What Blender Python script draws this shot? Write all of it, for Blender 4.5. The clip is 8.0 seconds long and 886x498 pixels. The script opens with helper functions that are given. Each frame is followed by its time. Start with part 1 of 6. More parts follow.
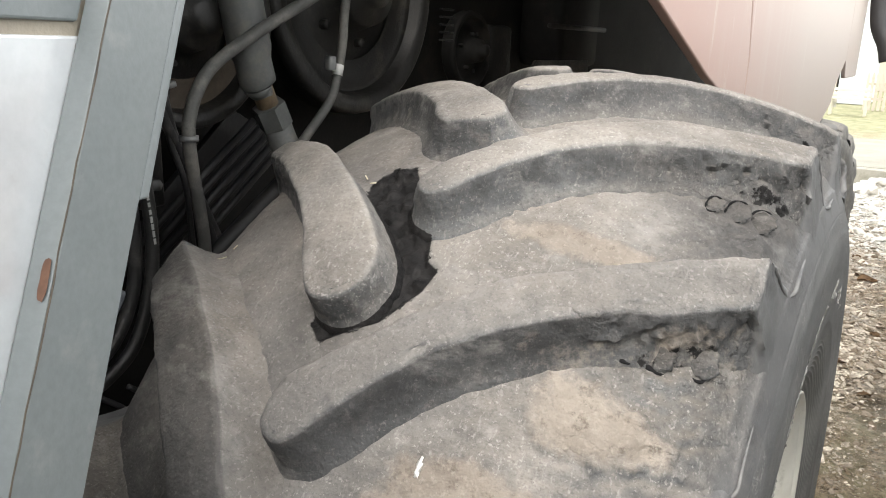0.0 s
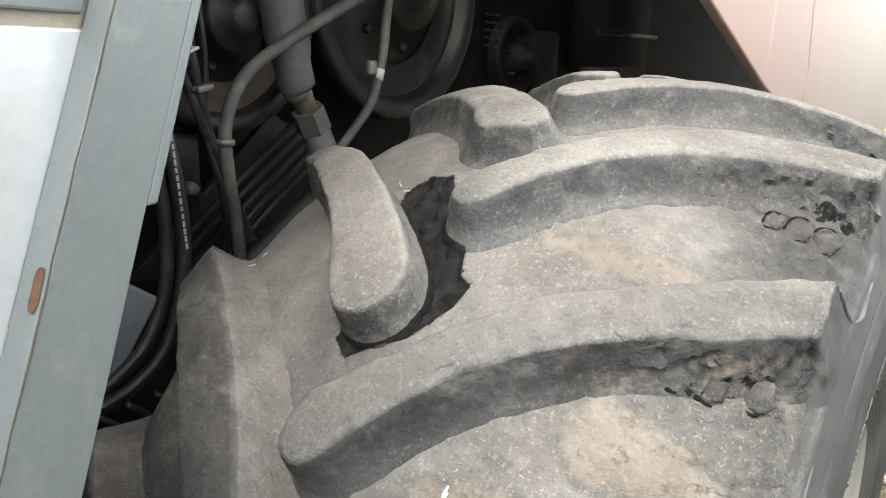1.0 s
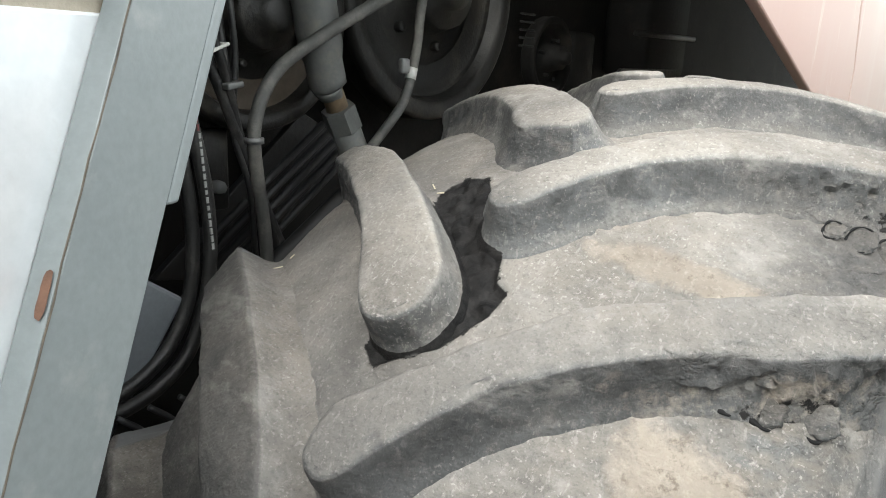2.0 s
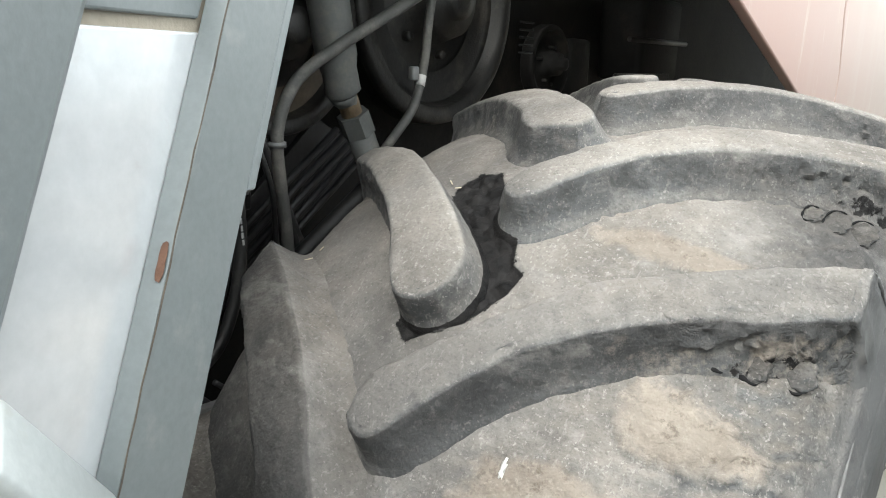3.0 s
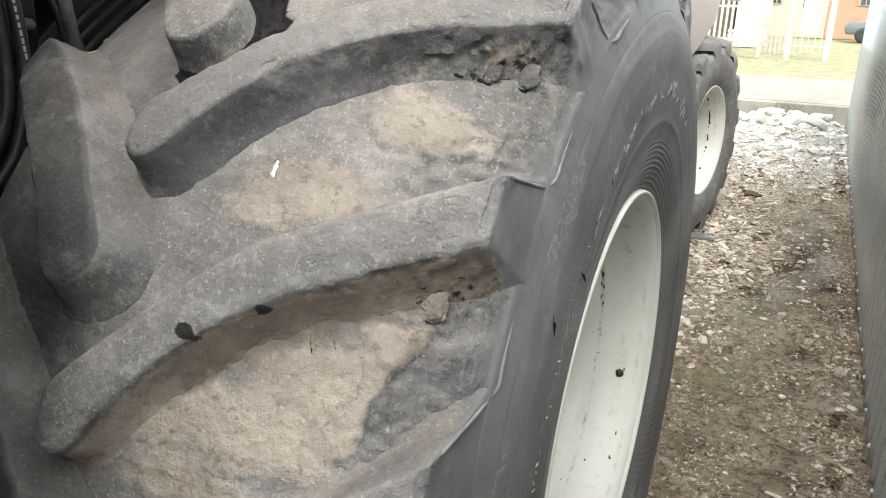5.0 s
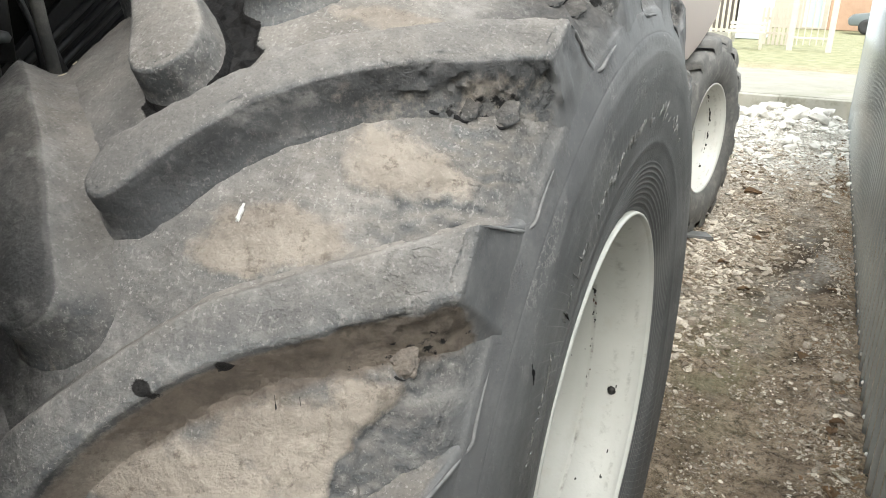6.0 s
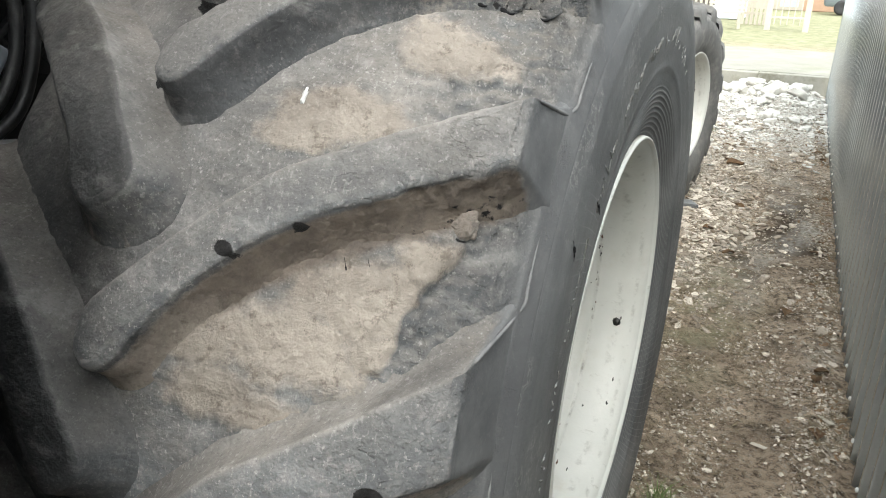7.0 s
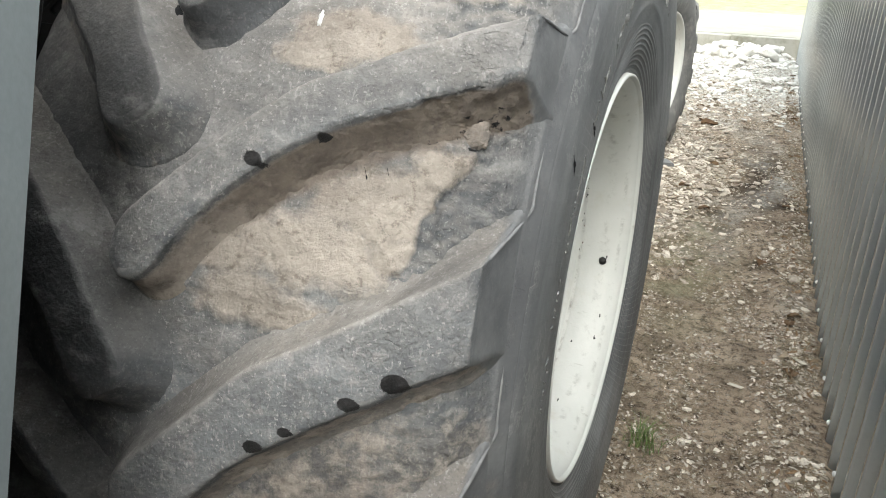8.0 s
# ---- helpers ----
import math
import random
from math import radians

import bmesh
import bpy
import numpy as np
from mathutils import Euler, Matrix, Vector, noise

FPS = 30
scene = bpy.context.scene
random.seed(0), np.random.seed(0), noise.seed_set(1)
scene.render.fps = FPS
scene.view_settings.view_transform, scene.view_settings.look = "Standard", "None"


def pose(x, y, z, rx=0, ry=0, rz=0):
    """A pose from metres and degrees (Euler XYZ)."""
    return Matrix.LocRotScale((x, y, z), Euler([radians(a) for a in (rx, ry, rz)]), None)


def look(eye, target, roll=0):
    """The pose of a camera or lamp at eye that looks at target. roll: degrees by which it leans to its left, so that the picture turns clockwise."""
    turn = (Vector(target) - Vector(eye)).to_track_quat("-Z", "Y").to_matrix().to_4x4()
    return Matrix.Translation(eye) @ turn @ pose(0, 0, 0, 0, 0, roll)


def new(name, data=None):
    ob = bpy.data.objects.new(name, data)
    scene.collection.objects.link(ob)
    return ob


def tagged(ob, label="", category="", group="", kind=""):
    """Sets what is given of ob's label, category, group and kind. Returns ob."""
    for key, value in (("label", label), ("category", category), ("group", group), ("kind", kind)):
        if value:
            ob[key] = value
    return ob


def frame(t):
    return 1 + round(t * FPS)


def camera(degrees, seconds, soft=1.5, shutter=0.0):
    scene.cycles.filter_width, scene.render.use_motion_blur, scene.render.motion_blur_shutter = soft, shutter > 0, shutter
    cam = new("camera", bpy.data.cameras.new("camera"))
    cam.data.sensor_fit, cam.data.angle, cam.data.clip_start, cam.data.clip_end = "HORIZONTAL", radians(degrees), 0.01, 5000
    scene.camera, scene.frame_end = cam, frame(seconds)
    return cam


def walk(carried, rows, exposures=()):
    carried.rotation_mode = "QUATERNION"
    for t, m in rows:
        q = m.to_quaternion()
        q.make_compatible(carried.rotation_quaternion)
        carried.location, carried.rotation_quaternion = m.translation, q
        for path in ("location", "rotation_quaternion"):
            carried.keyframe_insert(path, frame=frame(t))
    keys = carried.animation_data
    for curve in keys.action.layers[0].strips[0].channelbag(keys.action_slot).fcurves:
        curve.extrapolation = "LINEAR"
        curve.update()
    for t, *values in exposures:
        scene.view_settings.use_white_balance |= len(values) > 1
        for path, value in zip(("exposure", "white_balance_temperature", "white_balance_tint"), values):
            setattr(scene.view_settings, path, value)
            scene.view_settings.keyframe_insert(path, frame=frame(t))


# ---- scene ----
cam = camera(61.2, 8.0, soft=1.0)
PATH = [
    (0, (0.0817, 0.1503, 1.8878), (-0.9427, 1.7851, 1.3606), 1.75),
    (0.5, (0.0780, 0.1751, 1.8820), (-1.0115, 1.7711, 1.3663), 1.95),
    (1, (0.0654, 0.1975, 1.8809), (-1.0606, 1.7693, 1.3693), 2.09),
    (1.5, (0.0340, 0.2419, 1.8604), (-1.1416, 1.7768, 1.3485), 2.31),
    (1.7, (0.0330, 0.2380, 1.8660), (-1.1500, 1.7670, 1.3520), 2.5),
    (2.8, (0.0420, 0.1560, 1.8770), (-1.1420, 1.6930, 1.3900), 2.5),
    (3, (0.0690, 0.1311, 1.8728), (-1.1092, 1.6710, 1.3827), 1.81),
    (3.5, (0.1905, 0.1042, 1.7727), (-0.9732, 1.6536, 1.2777), 1.23),
    (4, (0.2497, 0.0033, 1.6545), (-0.6740, 1.6993, 1.1347), 1.81),
    (4.5, (0.2371, -0.0271, 1.5891), (-0.6002, 1.6972, 1.0187), 1.63),
    (5, (0.2272, 0.0563, 1.6682), (-0.5876, 1.7697, 1.0357), 1.56),
    (5.2, (0.2299, 0.1139, 1.6778), (-0.5839, 1.8242, 1.0353), 1.56),
    (6.3, (0.2278, 0.1154, 1.7198), (-0.5797, 1.8211, 1.0575), 1.86),
    (6.5, (0.2244, 0.0892, 1.7062), (-0.5544, 1.8095, 1.0474), 1.51),
    (7, (0.2007, -0.0027, 1.6236), (-0.5554, 1.7126, 0.9265), 1.94),
    (7.5, (0.1885, -0.0958, 1.6026), (-0.5413, 1.6156, 0.8687), 1.97),
    (8, (0.1959, -0.0931, 1.5798), (-0.4879, 1.6228, 0.8127), 1.64),
]
walk(cam, [(t, look(eye, target, roll)) for t, eye, target, roll in PATH], exposures=[(0.0, 0.22, 6550, 9.5), (1.5, 0.45, 6400, 6), (3.0, 0.38, 6300, 5), (3.5, 0.42, 6350, 6), (4.0, 0.32, 6450, 7.5), (5.0, 0.24, 6400, 7.5), (6.5, 0.18, 6300, 5.5), (7.5, 0.32, 6200, 6), (8.0, 0.4, 6250, 6)])

# ---- world and light ----
world = bpy.data.worlds.new("overcast_sky")
scene.world = world
world.use_nodes = True
wn = world.node_tree.nodes
sky = wn.new("ShaderNodeTexSky")
sky.sky_type = "NISHITA"
sky.sun_disc = False
sky.sun_elevation = radians(47)
sky.sun_rotation = radians(160)
sky.air_density = 1.0
sky.dust_density = 4.0
haze = wn.new("ShaderNodeMix")
haze.data_type = "RGBA"
haze.inputs[0].default_value = 0.72
haze.inputs[7].default_value = (9.4, 9.35, 9.1, 1)
world.node_tree.links.new(sky.outputs[0], haze.inputs[6])
world.node_tree.links.new(haze.outputs[2], wn["Background"].inputs[0])
wn["Background"].inputs[1].default_value = 0.36
sun = new("sun", bpy.data.lights.new("sun", "SUN"))
sun.data.energy = 1.9
sun.data.angle = radians(35)
sun.data.color = (1.0, 0.98, 0.95)
sun.matrix_world = look((1.8, -4.6, 6.6), (0.0, 1.0, 0.0))


# ---- materials ----
class Nodes:
    """Small helper that wires a node material."""

    def __init__(self, name):
        self.m = bpy.data.materials.new(name)
        self.m.use_nodes = True
        self.t = self.m.node_tree
        self.b = self.t.nodes["Principled BSDF"]
        tc = self.t.nodes.new("ShaderNodeTexCoord")
        info = self.t.nodes.new("ShaderNodeObjectInfo")
        mul = self.t.nodes.new("ShaderNodeMath")
        mul.operation = "MULTIPLY"
        mul.inputs[1].default_value = 37.0
        self.link(info.outputs["Random"], mul.inputs[0])
        add = self.t.nodes.new("ShaderNodeVectorMath")
        self.link(tc.outputs["Object"], add.inputs[0])
        self.link(mul.outputs[0], add.inputs[1])
        self.co = add.outputs[0]
        self.obj = tc.outputs["Object"]
        self.rand = info.outputs["Random"]

    def link(self, a, b):
        self.t.links.new(a, b)

    def noise(self, scale, detail=5.0, rough=0.6, lo=0.35, hi=0.65, vec=None, stretch=None):
        n = self.t.nodes.new("ShaderNodeTexNoise")
        n.inputs["Scale"].default_value = scale
        n.inputs["Detail"].default_value = detail
        n.inputs["Roughness"].default_value = rough
        src = vec or self.co
        if stretch:
            mp = self.t.nodes.new("ShaderNodeMapping")
            mp.inputs["Scale"].default_value = stretch
            self.link(src, mp.inputs[0])
            src = mp.outputs[0]
        self.link(src, n.inputs["Vector"])
        return self.ramp(n.outputs["Fac"], lo, hi)

    def ramp(self, fac, lo, hi):
        r = self.t.nodes.new("ShaderNodeMapRange")
        r.inputs[1].default_value = lo
        r.inputs[2].default_value = hi
        self.link(fac, r.inputs[0])
        return r.outputs[0]

    def math(self, op, a, b):
        n = self.t.nodes.new("ShaderNodeMath")
        n.operation = op
        n.use_clamp = True
        for i, v in enumerate((a, b)):
            if isinstance(v, (int, float)):
                n.inputs[i].default_value = v
            else:
                self.link(v, n.inputs[i])
        return n.outputs[0]

    def raw(self, op, a, b):
        s = self.math(op, a, b)
        s.node.use_clamp = False
        return s

    def polar(self):
        """Angle and radius about the local x axis."""
        g = self.t.nodes.new("ShaderNodeSeparateXYZ")
        self.link(self.obj, g.inputs[0])
        ang = self.raw("ARCTAN2", g.outputs[1], g.outputs[2])
        r = self.raw("POWER", self.raw("ADD", self.raw("MULTIPLY", g.outputs[1], g.outputs[1]), self.raw("MULTIPLY", g.outputs[2], g.outputs[2])), 0.5)
        return ang, r

    def mix(self, fac, a, b):
        n = self.t.nodes.new("ShaderNodeMix")
        n.data_type = "RGBA"
        for i, v in ((0, fac), (6, a), (7, b)):
            if isinstance(v, (int, float)):
                n.inputs[i].default_value = v
            elif isinstance(v, tuple):
                n.inputs[i].default_value = (*v, 1)
            else:
                self.link(v, n.inputs[i])
        return n.outputs[2]

    def attr(self, name):
        n = self.t.nodes.new("ShaderNodeAttribute")
        n.attribute_name = name
        return n.outputs["Fac"]

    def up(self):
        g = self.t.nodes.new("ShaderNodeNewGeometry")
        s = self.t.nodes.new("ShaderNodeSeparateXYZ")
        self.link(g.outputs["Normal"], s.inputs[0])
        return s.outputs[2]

    def done(self, colour, rough=0.7, metal=0.0, bump=None, strength=0.4, distance=0.004, spec=0.5):
        for key, v in (("Base Color", colour), ("Roughness", rough), ("Metallic", metal), ("Specular IOR Level", spec)):
            if isinstance(v, tuple):
                self.b.inputs[key].default_value = (*v, 1)
            elif isinstance(v, (int, float)):
                self.b.inputs[key].default_value = v
            else:
                self.link(v, self.b.inputs[key])
        if bump is not None:
            n = self.t.nodes.new("ShaderNodeBump")
            n.inputs["Strength"].default_value = strength
            n.inputs["Distance"].default_value = distance
            self.link(bump, n.inputs["Height"])
            self.link(n.outputs[0], self.b.inputs["Normal"])
        return self.m


def worn(name, a, b, scale=8.0, fine=90.0, rough=0.6, metal=0.0, dirt=None, dirt_lo=0.55, dirt_hi=0.75, dirt_scale=5.0, strength=0.3, distance=0.002, stretch=None, spec=0.5):
    """Two-tone worn surface with fine grain and patches of dirt."""
    k = Nodes(name)
    c = k.mix(k.noise(scale, 6, 0.65, 0.3, 0.7, stretch=stretch), a, b)
    g = k.noise(fine, 4, 0.6, 0.3, 0.7)
    c = k.mix(k.math("MULTIPLY", g, 0.25), c, tuple(0.6 * v for v in a))
    if dirt:
        c = k.mix(k.noise(dirt_scale, 8, 0.7, dirt_lo, dirt_hi), c, dirt)
    return k.done(c, rough, metal, g, strength, distance, spec)


def rubber_material(name):
    """Dusty, scuffed tyre rubber with dried mud and a bare torn patch where the mesh says so; the dust mask also
    carries painted shade.
    """
    k = Nodes(name)
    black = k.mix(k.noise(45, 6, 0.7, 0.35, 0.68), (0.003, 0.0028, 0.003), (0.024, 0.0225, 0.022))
    grey = k.mix(k.noise(7, 7, 0.62, 0.36, 0.64), (0.080, 0.0835, 0.086), (0.172, 0.177, 0.179))
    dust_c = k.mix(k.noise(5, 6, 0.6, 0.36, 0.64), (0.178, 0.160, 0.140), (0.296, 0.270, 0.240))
    # upward faces take the paler, warmer tone, the others the grey
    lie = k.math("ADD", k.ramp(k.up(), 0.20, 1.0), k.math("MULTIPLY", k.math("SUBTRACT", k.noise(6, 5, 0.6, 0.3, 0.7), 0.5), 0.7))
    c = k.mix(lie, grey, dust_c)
    # blotches, scuffs and grit
    c = k.mix(k.math("MULTIPLY", k.noise(24, 7, 0.66, 0.50, 0.70), 0.38), c, (0.085, 0.080, 0.076))
    c = k.mix(k.math("MULTIPLY", k.noise(48, 8, 0.74, 0.52, 0.68), 0.5), c, (0.34, 0.318, 0.30))
    c = k.mix(k.math("MULTIPLY", k.noise(120, 6, 0.74, 0.60, 0.68), 0.4), c, (0.42, 0.372, 0.35))
    c = k.mix(k.math("MULTIPLY", k.noise(210, 4, 0.68, 0.55, 0.64), 0.30), c, (0.060, 0.058, 0.056))
    c = k.mix(k.math("MULTIPLY", k.noise(105, 4, 0.6, 0.60, 0.67, stretch=(2.0, 0.8, 0.8)), 0.30), c, (0.45, 0.43, 0.405))
    c = k.mix(k.math("MULTIPLY", k.noise(230, 3, 0.6, 0.61, 0.67), 0.4), c, (0.50, 0.475, 0.445))
    c = k.mix(k.math("MULTIPLY", k.attr("edge"), k.math("MULTIPLY", k.noise(34, 7, 0.68, 0.42, 0.66), 0.38)), c, (0.40, 0.385, 0.36))
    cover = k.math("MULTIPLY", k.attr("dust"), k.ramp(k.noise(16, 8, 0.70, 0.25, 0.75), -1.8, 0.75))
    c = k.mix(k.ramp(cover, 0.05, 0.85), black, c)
    bald = k.math("MULTIPLY", k.ramp(k.attr("dust"), 0.80, 0.55), k.noise(13, 9, 0.74, 0.46, 0.60))
    c = k.mix(k.math("MULTIPLY", bald, 0.5), c, (0.034, 0.034, 0.034))
    c = k.mix(k.math("MULTIPLY", k.noise(300, 4, 0.7, 0.54, 0.68), 0.22), c, (0.040, 0.038, 0.036))
    c = k.mix(k.math("MULTIPLY", k.noise(3.6, 6, 0.6, 0.46, 0.64), 0.40), c, (0.072, 0.073, 0.076))
    c = k.mix(k.math("MULTIPLY", k.noise(9, 7, 0.7, 0.54, 0.70, stretch=(1.0, 2.2, 2.2)), 0.40), c, (0.33, 0.318, 0.30))
    # cracks and torn skin towards the outer ends of the bars
    g = k.t.nodes.new("ShaderNodeSeparateXYZ")
    k.link(k.obj, g.inputs[0])
    outer = k.ramp(g.outputs[0], -0.24, -0.10)
    tear = k.noise(15, 5, 0.58, 0.0, 1.0, stretch=(0.8, 1.6, 1.6))
    tear = k.ramp(k.math("MAXIMUM", k.math("SUBTRACT", tear, 0.5), k.math("SUBTRACT", 0.5, tear)), 0.022, 0.002)
    tear = k.math("MULTIPLY", tear, k.math("MULTIPLY", k.noise(19, 4, 0.6, 0.52, 0.60), outer))
    c = k.mix(k.math("MULTIPLY", tear, 0.14), c, (0.045, 0.041, 0.038))
    # dried mud
    mud_c = k.mix(k.noise(8, 7, 0.65, 0.34, 0.66), (0.290, 0.250, 0.212), (0.440, 0.385, 0.328))
    mud_c = k.mix(k.math("MULTIPLY", k.noise(58, 8, 0.72, 0.55, 0.63), 0.65), mud_c, (0.15, 0.125, 0.10))
    mud_c = k.mix(k.math("MULTIPLY", k.noise(190, 4, 0.65, 0.55, 0.68), 0.5), mud_c, (0.48, 0.43, 0.37))
    flow = k.noise(21, 9, 0.72, 0.25, 0.75)
    mud = k.ramp(k.math("ADD", k.math("MULTIPLY", k.attr("mud"), 0.8), k.math("MULTIPLY", k.math("SUBTRACT", flow, 0.40), 0.9)), 0.28, 0.66)
    mud = k.math("MULTIPLY", mud, k.ramp(k.attr("mud"), 0.02, 0.25))
    c = k.mix(k.math("MULTIPLY", mud, 0.92), c, mud_c)
    # darker brown earth packed against the foot of one bar
    soil_c = k.mix(k.noise(30, 7, 0.7, 0.36, 0.64), (0.074, 0.059, 0.048), (0.172, 0.140, 0.112))
    soil = k.ramp(k.math("ADD", k.attr("soil"), k.math("MULTIPLY", k.math("SUBTRACT", k.noise(26, 8, 0.7, 0.3, 0.7), 0.5), 0.5)), 0.22, 0.60)
    c = k.mix(k.math("MULTIPLY", soil, 0.80), c, soil_c)
    # bare patch with a ragged border
    bare = k.ramp(k.math("ADD", k.attr("bare"), k.math("MULTIPLY", k.math("SUBTRACT", k.noise(55, 7, 0.68, 0.3, 0.7), 0.5), 0.35)), 0.37, 0.42)
    c = k.mix(bare, c, black)
    flank = k.attr("flank")
    side_c = k.mix(k.noise(4, 7, 0.7, 0.3, 0.7, vec=k.obj), (0.076, 0.0765, 0.078), (0.145, 0.145, 0.145))
    side_c = k.mix(k.noise(2.5, 9, 0.72, 0.52, 0.75, vec=k.obj), side_c, (0.25, 0.247, 0.24))
    side_c = k.mix(k.math("MULTIPLY", k.noise(200, 4, 0.7, 0.6, 0.7), 0.5), side_c, (0.22, 0.21, 0.195))
    c = k.mix(flank, c, side_c)
    h = k.math("ADD", k.math("MULTIPLY", k.noise(28, 6, 0.55, 0.2, 0.8), 0.36), k.math("MULTIPLY", k.noise(140, 5, 0.66, 0.2, 0.8), 0.22))
    h = k.math("ADD", h, k.math("MULTIPLY", mud, k.math("MULTIPLY", k.noise(85, 7, 0.72, 0.3, 0.7), 0.40)))
    h = k.math("SUBTRACT", h, k.math("MULTIPLY", tear, 0.15))
    flake = k.math("ADD", k.math("MULTIPLY", k.noise(34, 6, 0.62, 0.49, 0.535), 0.10), k.math("MULTIPLY", k.noise(75, 5, 0.6, 0.50, 0.55), 0.06))
    h = k.math("ADD", h, k.math("MULTIPLY", flake, k.math("MULTIPLY", k.ramp(g.outputs[0], -0.30, -0.08), k.math("SUBTRACT", 1.0, mud))))
    h = k.math("ADD", k.math("MULTIPLY", h, k.math("SUBTRACT", 1.0, k.math("MULTIPLY", flank, 0.93))), k.math("MULTIPLY", flank, 0.2))
    gloss = k.math("SUBTRACT", k.math("SUBTRACT", 0.85, k.math("MULTIPLY", flank, 0.35)), k.math("MULTIPLY", bare, 0.15))
    return k.done(c, gloss, 0.0, h, 1.0, 0.0085, k.math("ADD", 0.22, k.math("MULTIPLY", flank, 0.23)))


RUBBER = rubber_material("dusty_rubber")
k = Nodes("sidewall_rubber")
c = k.mix(k.noise(4, 7, 0.7, 0.3, 0.7, vec=k.obj), (0.076, 0.0765, 0.078), (0.145, 0.145, 0.145))
c = k.mix(k.noise(2.5, 9, 0.72, 0.52, 0.75, vec=k.obj), c, (0.25, 0.247, 0.24))
c = k.mix(k.math("MULTIPLY", k.noise(200, 4, 0.7, 0.6, 0.7), 0.5), c, (0.22, 0.21, 0.195))
ang, rad = k.polar()
swirl = k.t.nodes.new("ShaderNodeCombineXYZ")
k.link(k.raw("MULTIPLY", ang, 1.2), swirl.inputs[0])
k.link(k.raw("MULTIPLY", rad, 14.0), swirl.inputs[1])
c = k.mix(k.math("MULTIPLY", k.noise(1.6, 6, 0.62, 0.48, 0.68, vec=swirl.outputs[0]), 0.45), c, (0.22, 0.218, 0.214))
c = k.mix(k.math("MULTIPLY", k.noise(2.3, 5, 0.6, 0.52, 0.70, vec=swirl.outputs[0]), 0.40), c, (0.050, 0.050, 0.051))
# thin moulded lines that slant across the flank, and curling scuffs higher up
cord = k.raw("FRACT", k.raw("ADD", k.raw("ADD", k.raw("MULTIPLY", ang, 30.0), k.raw("MULTIPLY", rad, 16.0)), k.raw("MULTIPLY", k.noise(6, 3, 0.5, 0.0, 1.0), 0.5)), 0.0)
cord = k.math("MULTIPLY", k.math("LESS_THAN", cord, 0.065), k.math("MULTIPLY", k.ramp(rad, 0.68, 0.58), k.noise(5, 6, 0.6, 0.36, 0.54)))
c = k.mix(k.math("MULTIPLY", cord, 0.6), c, (0.36, 0.352, 0.335))
# mould rings: crests paler and grooves darker, drawn in the colour
ring = k.raw("SINE", k.raw("MULTIPLY", rad, 661.4), 0.0)
ring_on = k.math("MULTIPLY", k.ramp(rad, 0.420, 0.430), k.ramp(rad, 0.520, 0.508))
c = k.mix(k.math("MULTIPLY", k.math("MULTIPLY", ring_on, k.ramp(ring, 0.5, 0.98)), k.noise(12, 6, 0.7, 0.35, 0.7)), c, (0.30, 0.292, 0.275))
c = k.mix(k.math("MULTIPLY", k.math("MULTIPLY", ring_on, k.ramp(ring, 0.1, -0.6)), 0.25), c, (0.045, 0.045, 0.046))
wig = k.noise(34, 7, 0.72, 0.0, 1.0)
wig = k.ramp(k.math("MAXIMUM", k.math("SUBTRACT", wig, 0.5), k.math("SUBTRACT", 0.5, wig)), 0.018, 0.004)
wig = k.math("MULTIPLY", wig, k.math("MULTIPLY", k.noise(7, 4, 0.6, 0.48, 0.54), k.ramp(rad, 0.54, 0.58)))
c = k.mix(k.math("MULTIPLY", wig, 0.6), c, (0.36, 0.345, 0.32))
c = k.mix(k.math("MULTIPLY", k.noise(30, 9, 0.8, 0.63, 0.68), 0.8), c, (0.035, 0.035, 0.036))
SIDEWALL = k.done(c, 0.5, 0.0, k.math("ADD", k.math("MULTIPLY", k.noise(110, 5, 0.65, 0.3, 0.7), 0.6), k.math("MULTIPLY", wig, 0.4)), 0.35, 0.002, 0.45)
k = Nodes("white_rim_paint")
c = k.mix(k.noise(6, 6, 0.65, 0.3, 0.7), (0.58, 0.58, 0.535), (0.66, 0.655, 0.61))
c = k.mix(k.math("MULTIPLY", k.noise(9, 8, 0.7, 0.56, 0.8), 0.6), c, (0.50, 0.46, 0.37))
# grime along the steps of the dish, and streaks across it
g = k.t.nodes.new("ShaderNodeSeparateXYZ")
k.link(k.obj, g.inputs[0])
for at_, wide, amount in ((-0.119, 0.005, 0.75), (-0.060, 0.016, 0.45), (-0.026, 0.006, 0.5), (-0.232, 0.008, 0.6)):
    band = k.ramp(k.raw("ABSOLUTE", k.raw("SUBTRACT", g.outputs[0], at_), 0.0), wide, wide * 0.25)
    c = k.mix(k.math("MULTIPLY", band, k.math("MULTIPLY", k.noise(22, 8, 0.75, 0.50, 0.66), amount)), c, (0.16, 0.145, 0.12))
c = k.mix(k.math("MULTIPLY", k.noise(40, 7, 0.75, 0.62, 0.70, stretch=(0.3, 1, 1)), 0.5), c, (0.30, 0.275, 0.23))
RIM = k.done(c, 0.42, 0.0, k.noise(120, 4, 0.6, 0.3, 0.7), 0.15, 0.002)
PALE_RUBBER = worn("pale_scuffed_rubber", (0.15, 0.148, 0.144), (0.30, 0.293, 0.28), 60, 300, 0.8)
WORN_EDGE = worn("worn_rubber_edge", (0.10, 0.102, 0.104), (0.24, 0.236, 0.228), 18, 160, 0.7, 0, (0.09, 0.09, 0.09), 0.5, 0.7, 14, 0.3, 0.002, spec=0.3)
